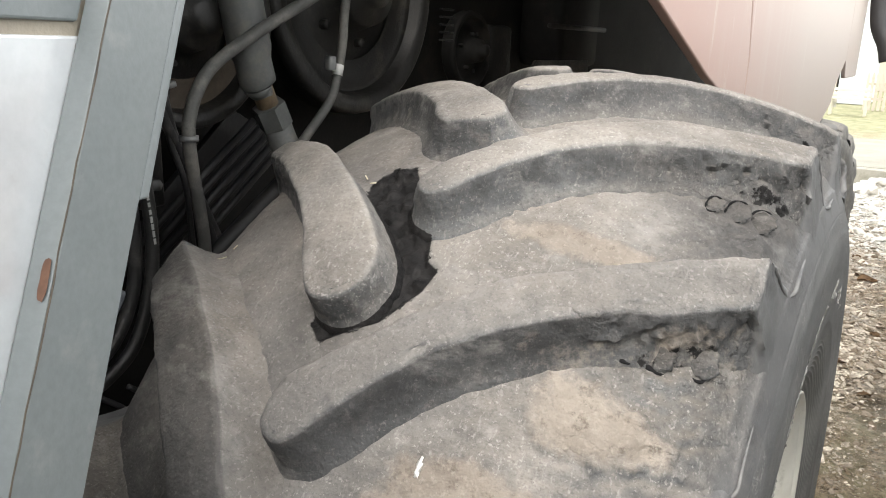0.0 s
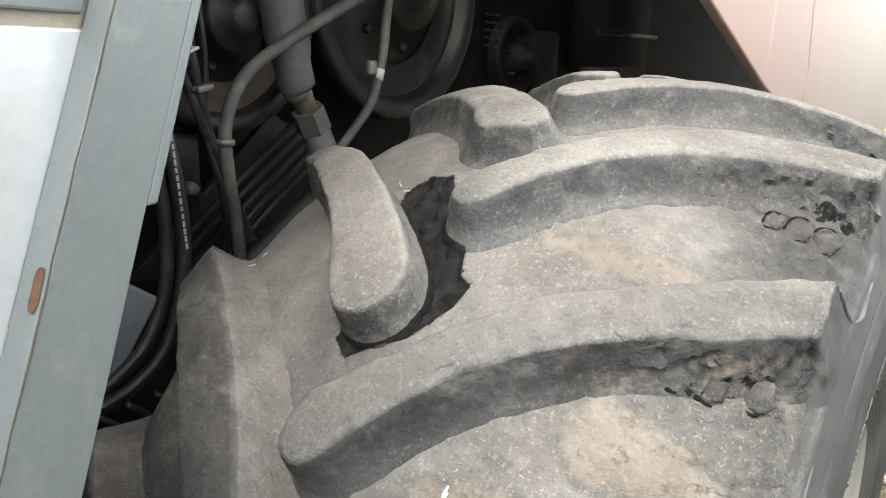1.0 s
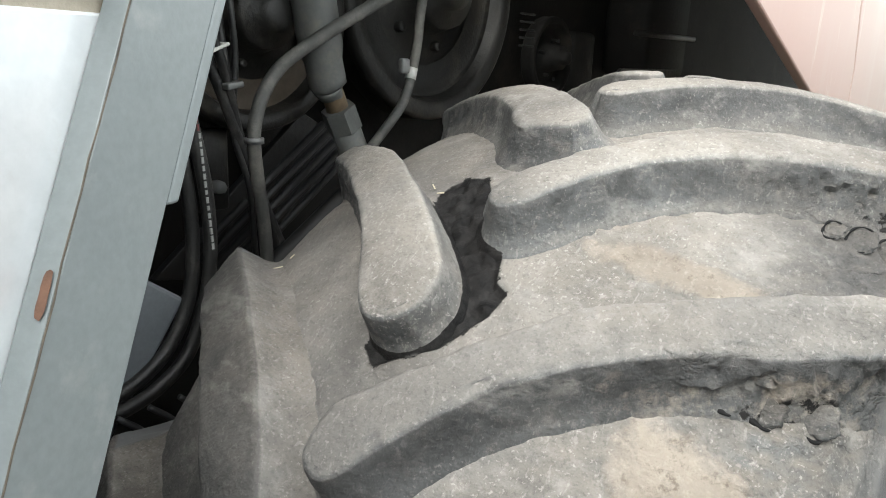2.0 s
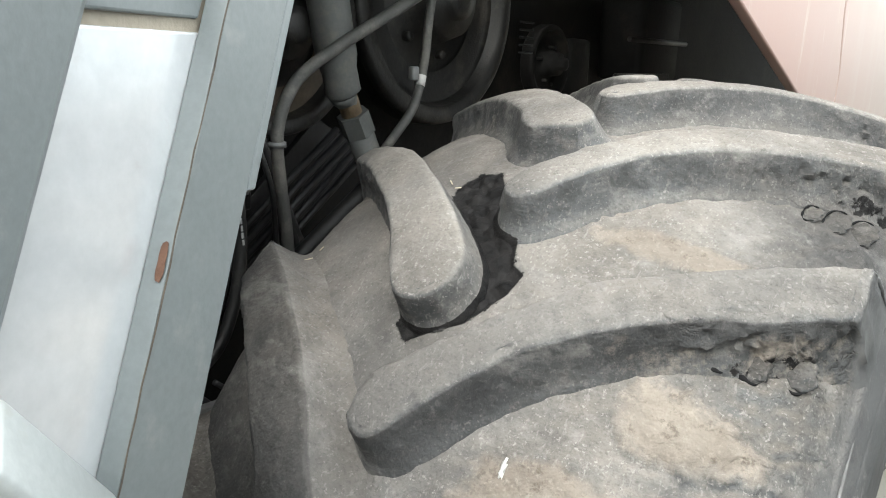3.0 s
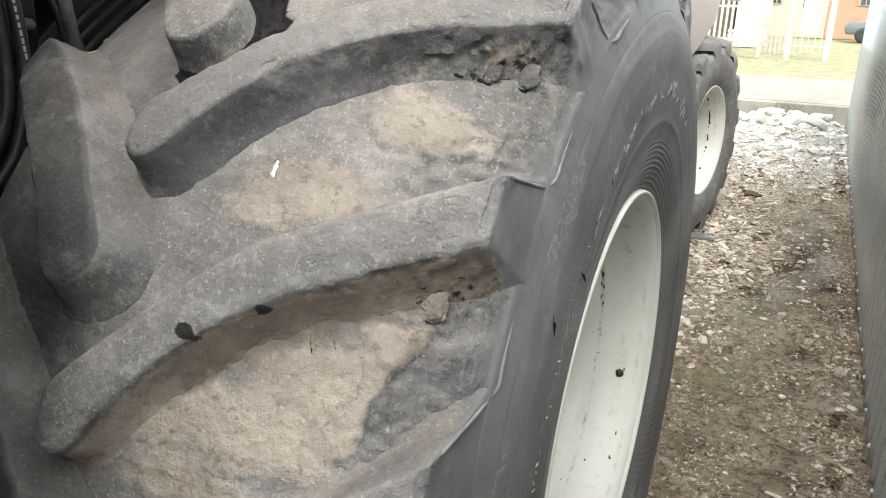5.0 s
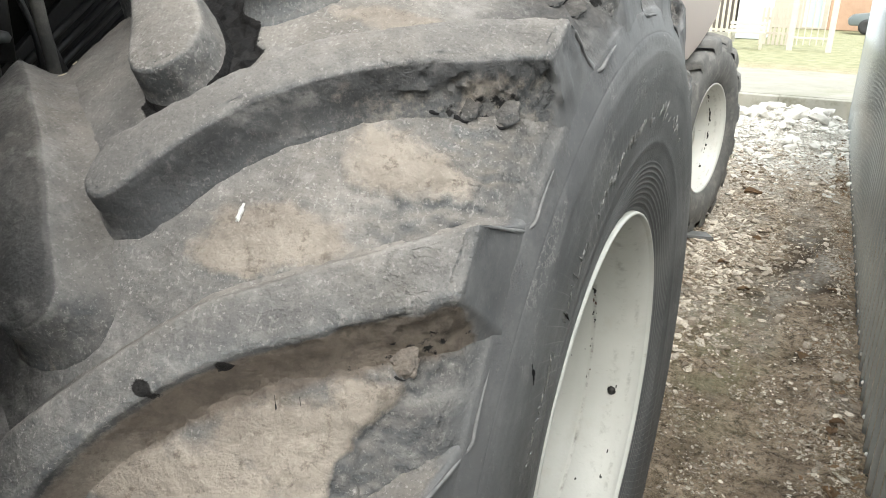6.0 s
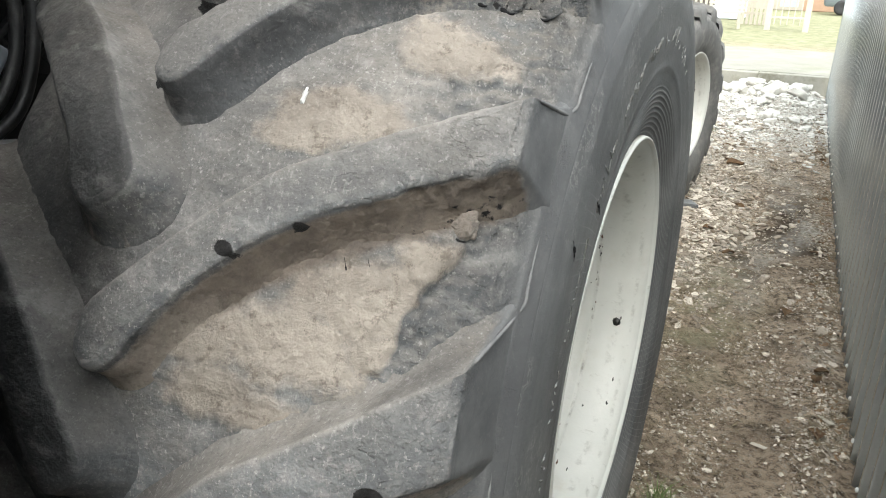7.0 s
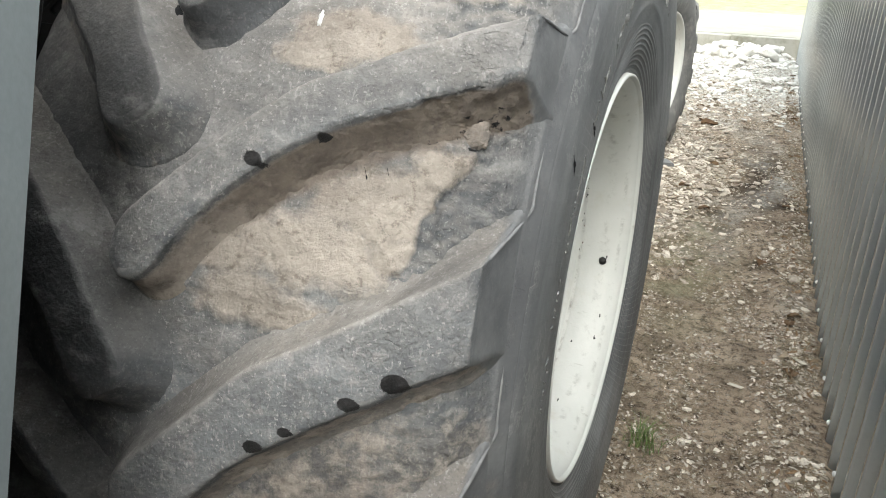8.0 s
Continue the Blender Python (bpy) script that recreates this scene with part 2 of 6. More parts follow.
REAR_RUBBER = worn("dusty_grey_rubber", (0.13, 0.128, 0.122), (0.22, 0.215, 0.205), 8, 150, 0.8, 0, (0.30, 0.285, 0.26), 0.5, 0.75, 11, 0.4, 0.004, spec=0.3)
RUST = worn("rust", (0.075, 0.040, 0.029), (0.19, 0.098, 0.06), 30, 200, 0.85)
ROD = worn("rusty_rod", (0.10, 0.070, 0.042), (0.20, 0.145, 0.085), 30, 200, 0.7)
GREY = worn("grey_frame_paint", (0.170, 0.190, 0.195), (0.205, 0.225, 0.229), 5, 150, 0.38, 0, (0.26, 0.27, 0.265), 0.60, 0.8, 14, 0.1, 0.001)
GREY_PALE = worn("pale_grey_paint", (0.36, 0.385, 0.385), (0.42, 0.445, 0.44), 5, 150, 0.35, 0, (0.34, 0.32, 0.27), 0.6, 0.8, 10, 0.1, 0.001)
GREY_DARK = worn("dark_grey_paint", (0.15, 0.165, 0.18), (0.19, 0.205, 0.22), 5, 150, 0.42, 0, (0.30, 0.29, 0.27), 0.64, 0.8, 14, 0.1, 0.001)
SHEET = worn("pale_painted_sheet", (0.73, 0.748, 0.76), (0.81, 0.825, 0.832), 2, 60, 0.17, 0.42, (0.56, 0.45, 0.41), 0.6, 0.85, 4, 0.05, 0.001)
TAN_DUST = worn("tan_dust_on_iron", (0.055, 0.043, 0.032), (0.12, 0.094, 0.068), 9, 90, 0.8)
SEAL = worn("weld_sealant", (0.055, 0.048, 0.040), (0.13, 0.105, 0.075), 40, 220, 0.8)
# near-black base tones, lowered to keep the parts behind the tyre dim
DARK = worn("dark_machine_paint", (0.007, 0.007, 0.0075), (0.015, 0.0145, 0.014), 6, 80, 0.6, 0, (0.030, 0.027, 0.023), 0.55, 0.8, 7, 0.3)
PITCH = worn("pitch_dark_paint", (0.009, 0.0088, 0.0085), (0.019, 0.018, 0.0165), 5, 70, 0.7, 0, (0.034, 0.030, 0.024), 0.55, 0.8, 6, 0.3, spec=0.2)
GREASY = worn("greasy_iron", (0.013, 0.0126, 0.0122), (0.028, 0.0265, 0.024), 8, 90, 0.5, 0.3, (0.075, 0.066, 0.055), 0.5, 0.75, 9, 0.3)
CYLINDER = worn("dusty_cylinder_paint", (0.075, 0.078, 0.075), (0.125, 0.127, 0.12), 12, 140, 0.6, 0.1, (0.16, 0.145, 0.12), 0.52, 0.75, 14, 0.10, 0.001)
STEEL = worn("dusty_steel", (0.16, 0.165, 0.165), (0.22, 0.22, 0.215), 9, 140, 0.5, 0.4, (0.20, 0.185, 0.16), 0.5, 0.75, 9, 0.2)
HOSE = worn("dusty_black_hose", (0.012, 0.012, 0.012), (0.030, 0.029, 0.028), 12, 160, 0.42, 0, (0.11, 0.10, 0.09), 0.55, 0.85, 12, 0.3)
HOSE_GREY = worn("grey_hose", (0.060, 0.060, 0.056), (0.093, 0.090, 0.083), 12, 160, 0.65, 0, (0.20, 0.185, 0.16), 0.5, 0.8, 12, 0.3)
PRINT = worn("hose_print", (0.32, 0.32, 0.31), (0.24, 0.24, 0.23), 40, 200, 0.7)
PRINT_RED = worn("red_print", (0.12, 0.032, 0.028), (0.09, 0.026, 0.024), 40, 200, 0.7)
TIE = worn("white_tie", (0.62, 0.61, 0.58), (0.5, 0.49, 0.46), 30, 200, 0.5)
k = Nodes("faded_red_panel")
streak = k.noise(5, 6, 0.6, 0.3, 0.7, stretch=(1, 1.2, 0.12))
grad = k.t.nodes.new("ShaderNodeSeparateXYZ")
k.link(k.obj, grad.inputs[0])
fade = k.math("ADD", k.ramp(grad.outputs[1], -1.7, 0.6), k.math("MULTIPLY", k.math("SUBTRACT", streak, 0.5), 0.5))
c = k.mix(fade, (0.36, 0.236, 0.200), (0.40, 0.342, 0.304))
c = k.mix(k.noise(9, 8, 0.7, 0.6, 0.8, stretch=(1, 1.5, 0.2)), c, (0.46, 0.412, 0.365))
RED = k.done(c, 0.5, 0.0, k.noise(90, 4, 0.6, 0.3, 0.7), 0.08, 0.001)
k = Nodes("grey_sheet_fence")
c = k.mix(k.noise(2.5, 5, 0.6, 0.3, 0.7), (0.42, 0.455, 0.46), (0.50, 0.535, 0.54))
c = k.mix(k.noise(5, 8, 0.7, 0.55, 0.8, stretch=(1, 1, 0.25)), c, (0.56, 0.585, 0.58))
c = k.mix(k.math("MULTIPLY", k.noise(150, 4, 0.7, 0.55, 0.7), 0.25), c, (0.22, 0.24, 0.24))
FENCE = k.done(c, 0.20, 0.55, k.noise(60, 4, 0.6, 0.3, 0.7), 0.05, 0.001, 0.9)
BOLT = worn("zinc_screw", (0.75, 0.75, 0.73), (0.62, 0.62, 0.6), 60, 300, 0.4)
k = Nodes("soil")
c = k.mix(k.noise(1.6, 8, 0.7, 0.35, 0.65), (0.400, 0.306, 0.217), (0.650, 0.522, 0.386))
c = k.mix(k.noise(26, 9, 0.82, 0.46, 0.60), c, (0.075, 0.054, 0.035))
c = k.mix(k.math("MULTIPLY", k.noise(7, 8, 0.75, 0.50, 0.66), 0.6), c, (0.13, 0.094, 0.060))
c = k.mix(k.math("MULTIPLY", k.noise(85, 5, 0.7, 0.55, 0.66), 0.8), c, (0.44, 0.40, 0.335))
c = k.mix(k.math("MULTIPLY", k.noise(170, 4, 0.7, 0.58, 0.66), 0.8), c, (0.58, 0.54, 0.47))
c = k.mix(k.math("MULTIPLY", k.attr("humus"), 0.9), c, (0.070, 0.052, 0.036))
c = k.mix(k.attr("pale"), c, k.mix(k.noise(30, 8, 0.75, 0.40, 0.6), (0.32, 0.285, 0.24), (0.70, 0.67, 0.61)))
c = k.mix(k.attr("green"), c, k.mix(k.noise(3, 8, 0.7, 0.35, 0.65), (0.21, 0.218, 0.115), (0.385, 0.37, 0.24)))
SOIL = k.done(c, 0.95, 0.0, k.math("ADD", k.math("MULTIPLY", k.noise(45, 8, 0.75, 0.25, 0.75), 0.7), k.math("MULTIPLY", k.noise(220, 3, 0.6, 0.3, 0.7), 0.3)), 0.9, 0.02, 0.2)
DRY_SOIL = worn("dust_on_plate", (0.30, 0.265, 0.21), (0.40, 0.355, 0.29), 14, 120, 0.9)
k = Nodes("gravel_stone")
c = k.mix(k.rand, (0.22, 0.20, 0.17), (0.46, 0.44, 0.40))
g = k.t.nodes.new("ShaderNodeNewGeometry")
c = k.mix(k.math("POWER", g.outputs["Random Per Island"], 1.0), (0.20, 0.155, 0.110), (0.86, 0.78, 0.66))
c = k.mix(k.math("MULTIPLY", k.noise(60, 5, 0.7, 0.4, 0.7), 0.5), c, (0.13, 0.105, 0.08))
STONE = k.done(c, 0.9, 0.0, k.noise(150, 4, 0.6, 0.3, 0.7), 0.5, 0.003, 0.25)
RUBBLE = worn("broken_concrete", (0.60, 0.58, 0.53), (0.74, 0.72, 0.67), 18, 140, 0.92, 0, (0.36, 0.31, 0.25), 0.58, 0.75, 12, 0.6, 0.004, spec=0.2)
CONCRETE = worn("kerb_concrete", (0.27, 0.262, 0.222), (0.37, 0.358, 0.31), 3, 120, 0.9, 0, (0.13, 0.126, 0.085), 0.50, 0.75, 4, 0.5, 0.004, spec=0.2)
ROAD = worn("dry_road", (0.25, 0.24, 0.205), (0.33, 0.315, 0.27), 2, 90, 0.92, 0, (0.21, 0.215, 0.15), 0.52, 0.72, 1.2, 0.5, 0.006, spec=0.2)
LEAF = worn("dead_leaf", (0.30, 0.19, 0.10), (0.20, 0.125, 0.07), 50, 300, 0.8)
CHIP = worn("pale_wood_chip", (0.62, 0.575, 0.48), (0.48, 0.43, 0.34), 40, 300, 0.85)
HAY = worn("dead_grass", (0.30, 0.245, 0.16), (0.18, 0.145, 0.092), 30, 200, 0.85)
TWIG = worn("dry_twig", (0.17, 0.125, 0.08), (0.31, 0.25, 0.17), 40, 300, 0.9)
GRASS = worn("grass_blade", (0.10, 0.16, 0.035), (0.19, 0.23, 0.08), 20, 200, 0.7)
WHITE_PAINT = worn("cream_paint", (0.45, 0.42, 0.345), (0.53, 0.50, 0.42), 5, 80, 0.6)
WALL_TAN = worn("tan_plaster", (0.40, 0.36, 0.30), (0.47, 0.43, 0.36), 1.5, 30, 0.85)
WALL_BROWN = worn("brown_boards", (0.10, 0.085, 0.075), (0.16, 0.14, 0.12), 3, 40, 0.85, stretch=(6, 1, 0.3))
PALE_BLUE = worn("pale_blue_sheet", (0.38, 0.46, 0.47), (0.44, 0.51, 0.52), 2, 40, 0.6)
WALL_WHITE = worn("white_render", (0.50, 0.53, 0.56), (0.56, 0.585, 0.60), 1.5, 30, 0.85)
BRICK = worn("orange_brick_wall", (0.38, 0.245, 0.165), (0.46, 0.31, 0.215), 3, 40, 0.9)
ROOF = worn("dark_roof", (0.10, 0.095, 0.09), (0.14, 0.13, 0.12), 2, 30, 0.85)
CAR_PAINT = worn("grey_green_car_paint", (0.13, 0.155, 0.16), (0.15, 0.175, 0.18), 2, 40, 0.3)
GLASS_DARK = worn("dark_window", (0.05, 0.06, 0.07), (0.07, 0.08, 0.09), 2, 30, 0.1)
BLACK = worn("black_plastic", (0.02, 0.02, 0.022), (0.03, 0.03, 0.032), 8, 90, 0.55)
DROPPING = worn("white_dropping", (0.75, 0.75, 0.72), (0.6, 0.6, 0.56), 60, 300, 0.9)
TAR = worn("black_tar", (0.006, 0.006, 0.007), (0.015, 0.015, 0.015), 60, 300, 0.8, spec=0.2)
STRAW = worn("straw", (0.6, 0.55, 0.42), (0.48, 0.42, 0.3), 60, 300, 0.8)

# ---- building helpers ----
PLACE = {}


def thing(name, at, label, category, group="", kind=""):
    ob = new(name)
    ob.empty_display_size = 0.2
    ob.matrix_basis = at
    PLACE[ob] = at
    return tagged(ob, label, category, group, kind)


def part(name, bm, material, parent=None, label="", at=None, smooth=True):
    """Links a bmesh (or a mesh) as one object under a thing or a part; its vertices are local to the pose 'at'."""
    at = at or Matrix()
    if isinstance(bm, bpy.types.Mesh):
        me = bm
    else:
        me = bpy.data.meshes.new(name)
        bm.to_mesh(me)
        bm.free()
        if smooth:
            me.shade_smooth()
    if not me.materials:
        me.materials.append(material)
    ob = new(name, me)
    if parent:
        ob.parent = parent
        ob.matrix_basis = PLACE[parent].inverted() @ at
    else:
        ob.matrix_basis = at
    PLACE[ob] = at
    if label:
        tagged(ob, label)
    return ob


def grid_mesh(name, pts, wrap_u=False, wrap_v=False, flip=False, attrs=None):
    """A mesh from an array of rows of points."""
    nu, nv = pts.shape[:2]
    i = np.arange(nu if wrap_u else nu - 1)[:, None]
    j = np.arange(nv if wrap_v else nv - 1)[None, :]
    a = (i % nu) * nv + j % nv
    b = ((i + 1) % nu) * nv + j % nv
    c = ((i + 1) % nu) * nv + (j + 1) % nv
    d = (i % nu) * nv + (j + 1) % nv
    q = np.stack([a, d, c, b] if flip else [a, b, c, d], -1).reshape(-1, 4)
    me = bpy.data.meshes.new(name)
    me.from_pydata(pts.reshape(-1, 3).tolist(), [], q.tolist())
    for key, val in (attrs or {}).items():
        at = me.attributes.new(key, "FLOAT", "POINT")
        at.data.foreach_set("value", np.asarray(val, dtype=np.float32).ravel())
    me.shade_smooth()
    return me


def lathe(name, profile, steps=160, flip=False, start=0.0, stop=360.0):
    """Turns (axial, radius) pairs about the local x axis."""
    full = stop - start > 359.9
    th = np.radians(np.linspace(start, stop, steps, endpoint=not full))
    p = np.array(profile)
    pts = np.stack([np.broadcast_to(p[None, :, 0], (len(th), len(p))), -np.cos(th)[:, None] * p[None, :, 1], np.sin(th)[:, None] * p[None, :, 1]], -1)
    return grid_mesh(name, pts, wrap_u=full, flip=flip)


def spline(pts, n):
    """Smooth points through pts (Catmull-Rom), n per span."""
    p = [Vector(q) for q in pts]
    p = [2 * p[0] - p[1]] + p + [2 * p[-1] - p[-2]]
    out = []
    for i in range(1, len(p) - 2):
        for k_ in range(n):
            t = k_ / n
            a, b, c, d = p[i - 1], p[i], p[i + 1], p[i + 2]
            out.append(0.5 * (2 * b + (c - a) * t + (2 * a - 5 * b + 4 * c - d) * t * t + (3 * b - a - 3 * c + d) * t ** 3))
    out.append(p[-2])
    return out


def tube(name, pts, radius, sides=14, n=8, wobble=0.0):
    """A hose or bar of round section along a smooth path, with closed ends."""
    path = spline(pts, n) if n > 1 else [Vector(q) for q in pts]
    rows = []
    side = None
    for i, q in enumerate(path):
        t = (path[min(i + 1, len(path) - 1)] - path[max(i - 1, 0)]).normalized()
        if side is None:
            side = t.cross(Vector((0.3, 0.2, 0.9))).normalized()
        side = (side - t * side.dot(t)).normalized()
        up = t.cross(side)
        r = (radius[i * len(radius) // len(path)] if isinstance(radius, (list, tuple)) else radius) * (1 + wobble * noise.noise(q * 25))
        rows.append([q + (side * math.cos(a) + up * math.sin(a)) * r for a in (2 * math.pi * j / sides for j in range(sides))])
    rows.insert(0, [path[0]] * sides)
    rows.append([path[-1]] * sides)
    return grid_mesh(name, np.array([[tuple(v) for v in r] for r in rows]), wrap_v=True, flip=True)


def box(name, size, bevel=0.003, seg=2, jitter=0.0):
    """A bevelled block centred on its origin, as a bmesh."""
    bm = bmesh.new()
    bmesh.ops.create_cube(bm, size=1.0)
    for v in bm.verts:
        v.co = Vector((v.co.x * size[0], v.co.y * size[1], v.co.z * size[2]))
        v.co += Vector((random.uniform(-1, 1), random.uniform(-1, 1), random.uniform(-1, 1))) * jitter
    if bevel:
        bmesh.ops.bevel(bm, geom=bm.edges[:], offset=bevel, segments=seg, profile=0.5, affect="EDGES")
    return bm


def prism(outline, depth, axis="x", bevel=0.0):
    """An outline (pairs) extruded by depth along an axis, as a bmesh."""
    bm = bmesh.new()

    def at(p, d):
        return {"x": (d, p[0], p[1]), "y": (p[0], d, p[1]), "z": (p[0], p[1], d)}[axis]
    vs = [bm.verts.new(at(p, 0.0)) for p in outline]
    f = bm.faces.new(vs)
    r = bmesh.ops.extrude_face_region(bm, geom=[f])
    off = Vector(at((0, 0), depth))
    for v in r["geom"]:
        if isinstance(v, bmesh.types.BMVert):
            v.co += off
    bmesh.ops.recalc_face_normals(bm, faces=bm.faces)
    if bevel:
        bmesh.ops.bevel(bm, geom=bm.edges[:], offset=bevel, segments=2, profile=0.5, affect="EDGES")
    return bm


def hull_slab(name, a, b, c, d, thick, bevel=0.002):
    """A slab between four corners given in order, with thickness behind them."""
    a, b, c, d = (Vector(q) for q in (a, b, c, d))
    nrm = (b - a).cross(d - a).normalized() * thick
    bm = bmesh.new()
    f = [bm.verts.new(q) for q in (a, b, c, d)]
    g = [bm.verts.new(q - nrm) for q in (a, b, c, d)]
    bm.faces.new(f)
    bm.faces.new(g[::-1])
    for i in range(4):
        bm.faces.new((f[i], g[i], g[(i + 1) % 4], f[(i + 1) % 4]))
    bmesh.ops.recalc_face_normals(bm, faces=bm.faces)
    if bevel:
        bmesh.ops.bevel(bm, geom=bm.edges[:], offset=bevel, segments=2, profile=0.5, affect="EDGES")
    return bm


def fbm(x, y, z, octaves=4):
    return noise.fractal(Vector((x, y, z)), 1.0, 2.1, octaves)

# ---- ground, kerb, road ----
LANE_END, KERB_TOP = 12.75, 0.30


def ground_height(x, y):
    if y > LANE_END + 0.1:
        return KERB_TOP - 0.02 + 0.02 * fbm(x * 0.3, y * 0.3, 1.0, 2)
    near = max(0.0, 1.0 - abs(y - 4.0) / 12.0)
    h = near * (0.022 * fbm(x * 1.3, y * 1.3, 0.0, 3) + 0.012 * fbm(x * 7, y * 7, 3.0, 3) + 0.004 * fbm(x * 30, y * 30, 5.0, 2))
    h += 0.05 * math.exp(-((x - 0.54) / 0.12) ** 2) * (0.5 + 0.5 * fbm(x * 3, y * 2, 7.0, 2)) * (1 if y < 9 else 0)
    pile = math.exp(-((x + 0.05) / 0.75) ** 4) * math.exp(-((y - 11.3) / 1.5) ** 2)
    return h + 0.24 * pile * (0.8 + 0.5 * fbm(x * 2.5, y * 2.5, 9.0, 3))


def spread(lo, a, b, hi, step, n=14):
    g = np.geomspace(1, 40, n)
    g = (g - 1) / 39
    return np.concatenate([(a - (a - lo) * g)[:0:-1], np.arange(a, b, step), b + (hi - b) * g])


gx = spread(-400, -1.2, 1.3, 400, 0.035)
gy = np.concatenate([spread(-60, 0.6, 12.74, 12.745, 0.035)[:-13], [12.74, 12.80, 12.90], np.geomspace(13.0, 900, 40)])
pts = np.zeros((len(gx), len(gy), 3))
pale = np.zeros(pts.shape[:2])
green = np.zeros(pts.shape[:2])
humus = np.zeros(pts.shape[:2])
for i, x in enumerate(gx):
    for j, y in enumerate(gy):
        h = ground_height(float(x), float(y))
        pts[i, j] = (x, y, h)
        s = math.exp(-((x + 0.05) / 0.9) ** 4) * math.exp(-((y - 10.9) / 2.4) ** 4)
        n1 = noise.noise(Vector((x * 2, y * 2, 0)))
        pale[i, j] = min(1, max(0, 1.5 * s + 0.7 * n1 * s)) if s > 0.05 else 0
        if abs(x) < 1.3 and 3.3 < y < 9.5:
            pale[i, j] = max(pale[i, j], min(0.8, max(0.0, 0.9 * fbm(x * 3, y * 1.5, 2.0, 3) + 0.08 - 0.35 * x + 0.09 * (y - 4))))
        if abs(x) < 1.3 and y < 10:
            hm = 1.15 * math.exp(-((x - 0.44) / 0.22) ** 2 - ((y - 5.5) / 1.1) ** 2) + 0.5 * math.exp(-((x - 0.15) / 0.2) ** 2 - ((y - 4.8) / 0.5) ** 2) + 0.35 * math.exp(-((x - 0.05) / 0.3) ** 2 - ((y - 2.7) / 0.5) ** 2)
            humus[i, j] = min(1.0, max(0.0, hm * 1.3 + 0.9 * fbm(x * 4, y * 4, 6.0, 4) - 0.25))
        if abs(x) < 1.0 and 2.2 < y < 6.0:
            ms = math.exp(-((x + 0.0) / 0.22) ** 2 - ((y - 3.8) / 0.75) ** 2)
            green[i, j] = min(0.55, max(0.0, 0.75 * ms * (0.6 + 1.2 * fbm(x * 5, y * 5, 8.0, 4))))
        if y > 17.4:
            green[i, j] = min(1, (y - 17.4) / 1.5)
ground = part("ground", grid_mesh("ground", pts, attrs={"pale": pale, "green": green, "humus": humus}), SOIL)
tagged(ground, "bare brown soil lane with grit, wood chips and pale dust", "ground", kind="structure")

kerb = thing("kerb", pose(0, LANE_END, 0), "weathered grey concrete kerb across the end of the lane", "kerb", kind="structure")
for i in range(-9, 10):
    bm = box("kerb_block", (0.997, 0.20, KERB_TOP + 0.12), 0.012, 2, 0.004)
    at = pose(i * 1.0 + 0.3, LANE_END + 0.10, (KERB_TOP - 0.12) / 2 + random.uniform(-0.004, 0.004), 0, 0, random.uniform(-0.3, 0.3))
    part("kerb_block", bm, CONCRETE, kerb, at=at, smooth=False)
road = part("road", hull_slab("road", (-200, 12.96, KERB_TOP + 0.006), (200, 12.96, KERB_TOP + 0.006), (200, 17.5, KERB_TOP + 0.012), (-200, 17.5, KERB_TOP + 0.012), 0.05, 0), ROAD, smooth=False)
tagged(road, "pale dusty dry road running past behind the kerb", "road", kind="structure")

# ---- corrugated fence ----
FX, FSLOPE, RIB = 0.612, 0.0125, 0.1555


def fence_sheet(y0, y1, z1):
    prof = []
    y = y0
    while y < y1 - 1e-6:
        for dy, dx in ((0.0, 0.034), (0.030, 0.034), (0.032, 0.030), (0.036, 0.030), (0.038, 0.034), (0.074, 0.034), (0.079, 0.030), (0.096, 0.004), (0.101, 0.0), (0.128, 0.0), (0.133, 0.004), (0.1505, 0.030)):
            prof.append((min(y + dy, y1), dx))
        y += RIB
    prof.append((y1, 0.034))
    rows = []
    for z in (-0.03, 0.12, 0.6, 1.2, z1):
        rows.append([(FX + FSLOPE * y + dx, y, z) for y, dx in prof])
    bm = bmesh.new()
    me = grid_mesh("sheet", np.array(rows), flip=True)
    bm.from_mesh(me)
    bpy.data.meshes.remove(me)
    r = bmesh.ops.extrude_face_region(bm, geom=bm.faces[:])
    for v in r["geom"]:
        if isinstance(v, bmesh.types.BMVert):
            v.co.x += 0.003
    return bm


fence = thing("fence", pose(FX, 5, 0), "grey ribbed metal sheet fence along the lane", "fence", kind="structure")
screw_me = bpy.data.meshes.new("screw")
bm = bmesh.new()
bmesh.ops.create_uvsphere(bm, u_segments=8, v_segments=5, radius=0.009)
for v in bm.verts:
    v.co.x *= 0.7
bm.to_mesh(screw_me)
bm.free()
screw_me.shade_smooth()
screw_me.materials.append(BOLT)
y0 = -3.0
while y0 < 12.3:
    y1 = min(y0 + RIB * 7, 12.45)
    sheet = part("sheet", fence_sheet(y0, y1, 2.15), FENCE, fence, smooth=False)
    y0 = y1
y = -3.0 + 0.119
while y < 12.2:
    part("screw", screw_me, BOLT, fence, at=pose(FX + FSLOPE * y - 0.003, y, 0.088 + random.uniform(-0.008, 0.008)))
    y += 0.311
part("corner_post", box("corner_post", (0.08, 0.08, 2.15), 0.01), FENCE, fence, "rounded pale end post", pose(FX + FSLOPE * 12.45 + 0.045, 12.49, 1.075))

# ---- the harvester ----
WX, WY, WZ = -0.0212, 1.3568, 0.9282
MID = -0.385
harvester = thing("combine_harvester", pose(-1.8, 3.5, 0), "old combine harvester with faded red side panels and white wheels", "harvester")


def tread_top(a):
    return 0.9307 - 0.0833 * ((a - MID) / 0.395) ** 2


